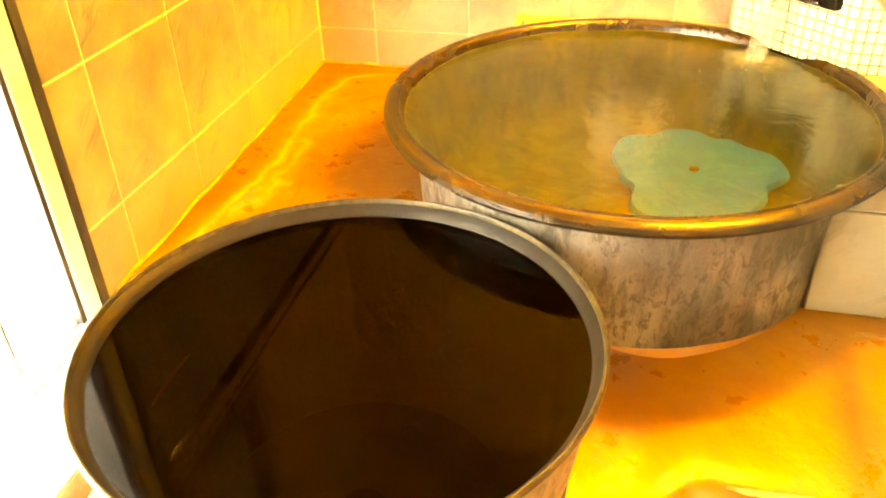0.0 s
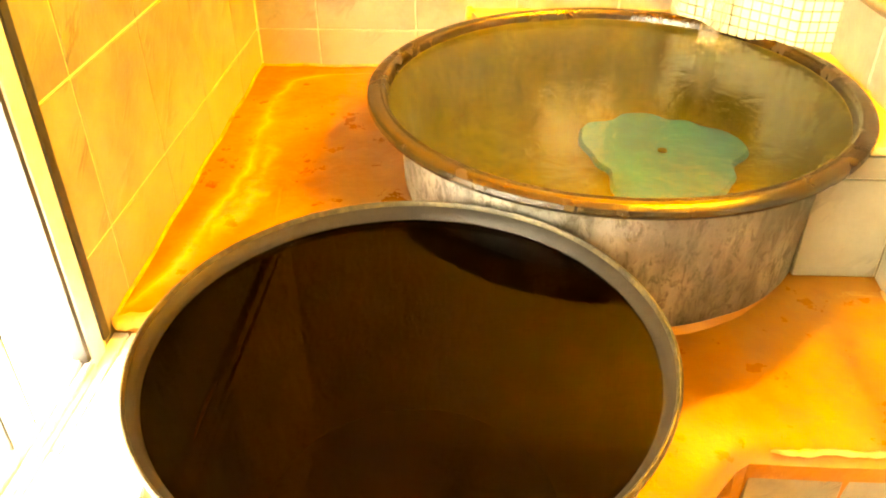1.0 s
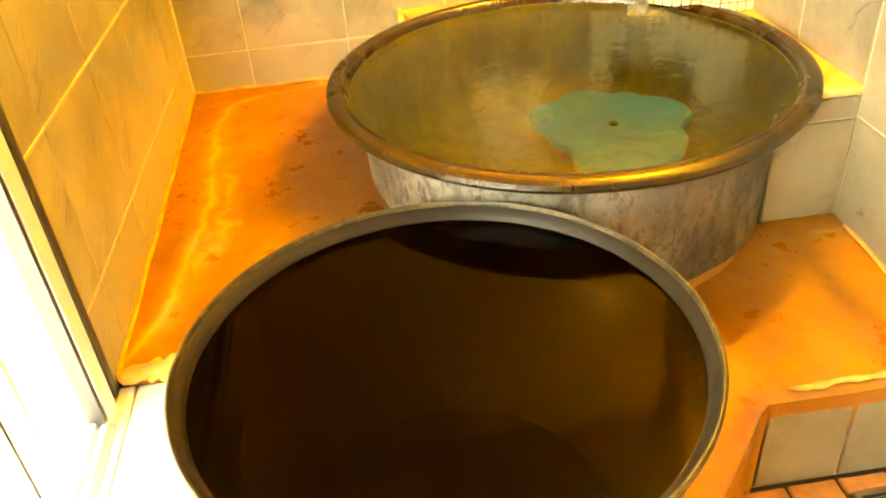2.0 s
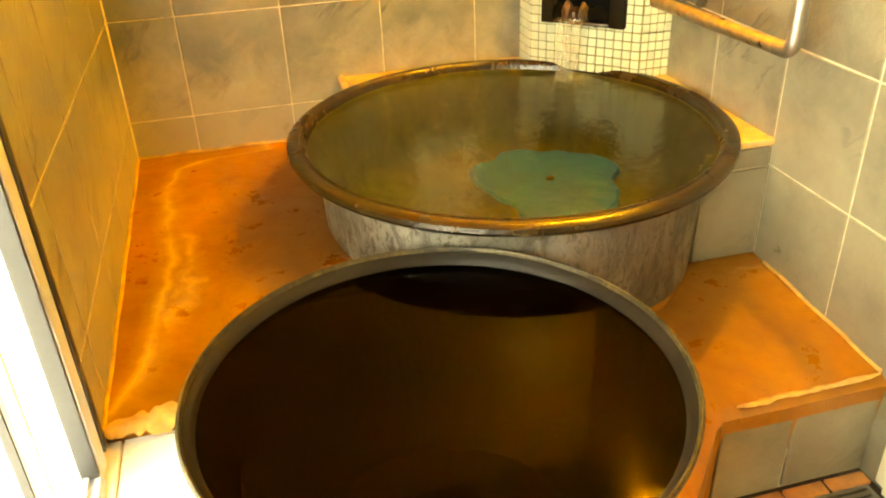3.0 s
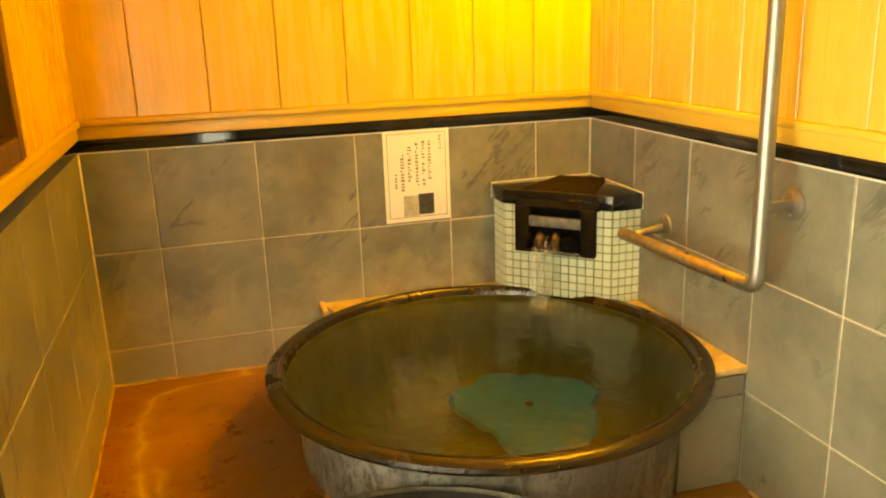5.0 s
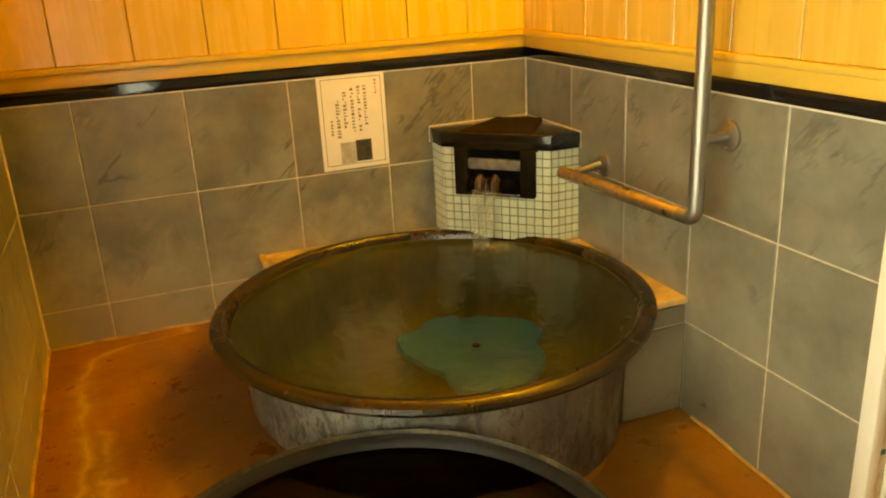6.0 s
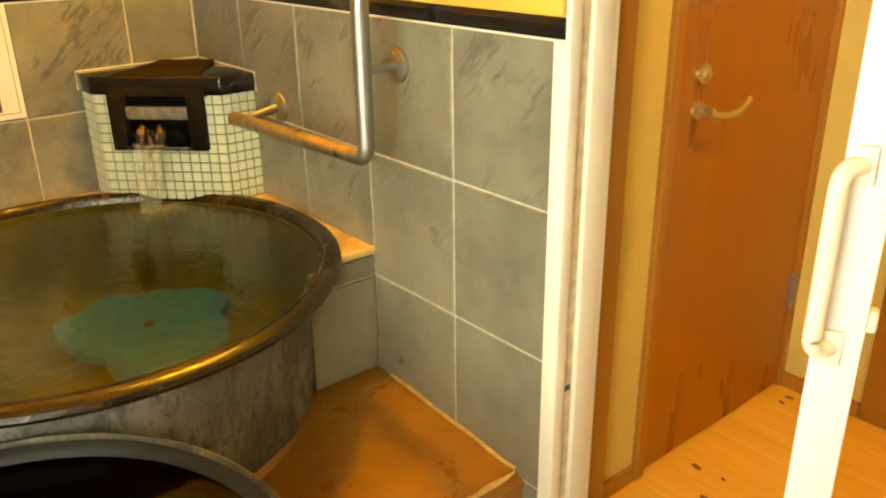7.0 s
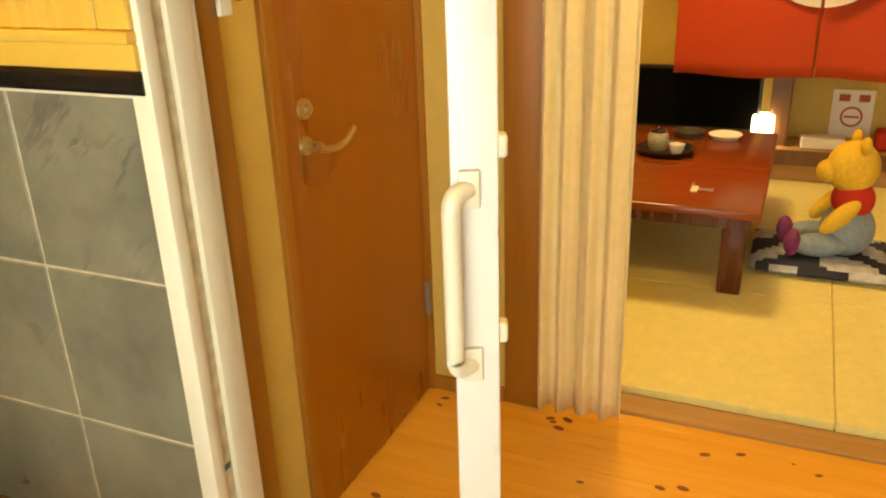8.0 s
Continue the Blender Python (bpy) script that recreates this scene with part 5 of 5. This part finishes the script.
adopt(seat, obj("cushion", pillow(2.72, -0.26, 3.15, 0.22, MAT, MAT + 0.05), [M_CUSHION, M_CUSHPAT], None, "", True))


def toy():
    bm = bmesh.new()
    def ball(c, r, mat, turn=0):
        res = bmesh.ops.create_uvsphere(bm, u_segments=24, v_segments=16, radius=1, matrix=Matrix.Translation(c) @ Matrix.Rotation(radians(turn), 4, "X") @ Matrix.Diagonal((*r, 1)))
        for f in {f for v in res["verts"] for f in v.link_faces}:
            f.material_index = mat
    ball((0, 0, 0.10), (0.105, 0.115, 0.105), 2)
    ball((0, -0.005, 0.215), (0.088, 0.090, 0.075), 1)
    ball((0, 0.015, 0.335), (0.092, 0.110, 0.096), 0)
    ball((0, 0.115, 0.318), (0.050, 0.048, 0.042), 0)
    for s in (-1, 1):
        ball((0.066 * s, -0.005, 0.425), (0.032, 0.022, 0.034), 0)
        ball((0.075 * s, 0.13, 0.055), (0.045, 0.120, 0.045), 2)
        ball((0.080 * s, 0.245, 0.065), (0.040, 0.036, 0.052), 3)
        ball((0.095 * s, 0.065, 0.170), (0.034, 0.095, 0.036), 0, -38)
    return bm


doll = tagged(obj("stuffed_toy", toy(), [M_YELLOW, M_REDPLUSH, M_DENIM, M_PURPLE], None, "", True), "yellow plush toy in red and blue-grey clothes seated on a cushion", "stuffed toy")
doll.matrix_world = pose(2.93, -0.100, MAT + 0.043, 0, 0, 12) @ Matrix.Diagonal((0.90, 0.82, 1.0, 1))

# ---- ceiling lights of hall and sitting room ----
for nm, x, y, z, s in (("ceiling_light", 1.22, 0.1, ROOF, 0.16), ("ceiling_light", 3.05, 0.72, 2.5, 0.26)):
    cl2 = thing(nm, (x, y, z), "round warm ceiling light", "lamp")
    part("base", lathe([(s + 0.02, 0.0), (s + 0.02, -0.025), (s, -0.03)], 40), M_WHITE, cl2, smooth=True)
    part("diffuser", lathe([(s, -0.028), (s * 0.97, -0.06), (s * 0.6, -0.085), (0.001, -0.09)], 40), M_CEILGLOW if x < 2 else M_ROOMGLOW, cl2, "glowing diffuser", True)

# ---- pieces of walls and floors ----
bw = lambda u, z: pose(u, YB, z)
courses(wall_back, steps(XL, XR, -0.75, 0.303), [0.317] + LEVELS[1:], bw)
# along the left wall u runs from its window end to the back corner
lw = lambda u, z: Matrix.Translation((XL, u, z)) @ pose(0, 0, 0, 0, 0, 90)
courses(wall_left, steps(1.175, YB, 1.312, 0.303), LEVELS, lw)
rw = lambda u, z: Matrix.Translation((XR, YB - u + 0, z)) @ pose(0, 0, 0, 0, 0, -90)
courses(wall_right, [YB - v for v in reversed(steps(YJ + 0.002, YB, 1.276 - 0.303, 0.2945))], [0.015] + LEVELS, rw)
panel_boards(wall_back, steps(XL, XR, -0.764 - 0.202, 0.202), bw)
panel_boards(wall_right, [YB - v for v in reversed(steps(YJ + 0.002, YB, 1.04, 0.202))], rw)
panel_boards(wall_left, steps(1.66, YB, 1.70, 0.202), lw)
panel_boards(wall_left, [1.175, 1.195], lw)
for a, b in zip(steps(1.195, 1.66, 1.3, 0.202), steps(1.195, 1.66, 1.3, 0.202)[1:]):
    piece("board", b - a - 0.003, 0.42, 0.012, M_PANEL, wall_left, lw(a + 0.0015, 1.945) @ Matrix.Translation((0, -0.012, 0)), 0.003)

floor_ob = bpy.data.objects["floor"]
rng = random.Random(11)
for i in range(7):
    for j in range(9):
        x0, y0 = XR - 0.004 - 0.108 * (i + 1), 1.046 - 0.108 * (j + 1)
        if 0.43 < x0 + 0.054 < 0.64 and 0.84 < y0 + 0.054 < 1.0:
            continue
        piece("tile", 0.100, 0.012, 0.100, M_TERRA, floor_ob, Matrix.Translation((x0 + 0.004, y0 + 0.004, FLOOR - 0.012 + rng.uniform(-0.001, 0.001))), 0.003)
for x0 in (0.443, 0.551):
    piece("tile", 0.100, 0.012, 0.036, M_TERRA, floor_ob, Matrix.Translation((x0, 1.006, FLOOR - 0.012)), 0.003)
plank = 0.105
for k in range(9):
    x0 = 0.792 + plank * k
    w = min(plank, 1.699 - x0)
    piece("plank", w - 0.0008, 0.014, 2.255, M_PINE, hall_floor, Matrix.Translation((x0, -1.199, HALL - 0.014)), 0.0012)
for k in range(46):
    x, y = rng.uniform(0.95, 1.68), rng.uniform(-0.3, 0.98)
    kn = obj("knot", disc(rng.uniform(0.004, 0.012), 0.0, 14), M_KNOT, hall_floor)
    kn.matrix_world = Matrix.Translation((x, y, HALL + 0.0006)) @ pose(0, 0, 0, 0, 0, rng.uniform(60, 120)) @ Matrix.Diagonal((1.4, 0.8, 1, 1))
tat = bpy.data.objects["floor_tatami"]
for i in range(4):
    for j in range(5):
        x0, y0 = 1.797 + 0.7515 * i, -0.065 - 0.80 * 2 + 0.80 * j
        w = min(0.75, 3.98 - x0)
        if w > 0.1 and y0 < 2.2:
            piece("mat", w, 0.028, 0.7985, M_TATAMI, tat, Matrix.Translation((x0, y0, MAT - 0.028)), 0.003)
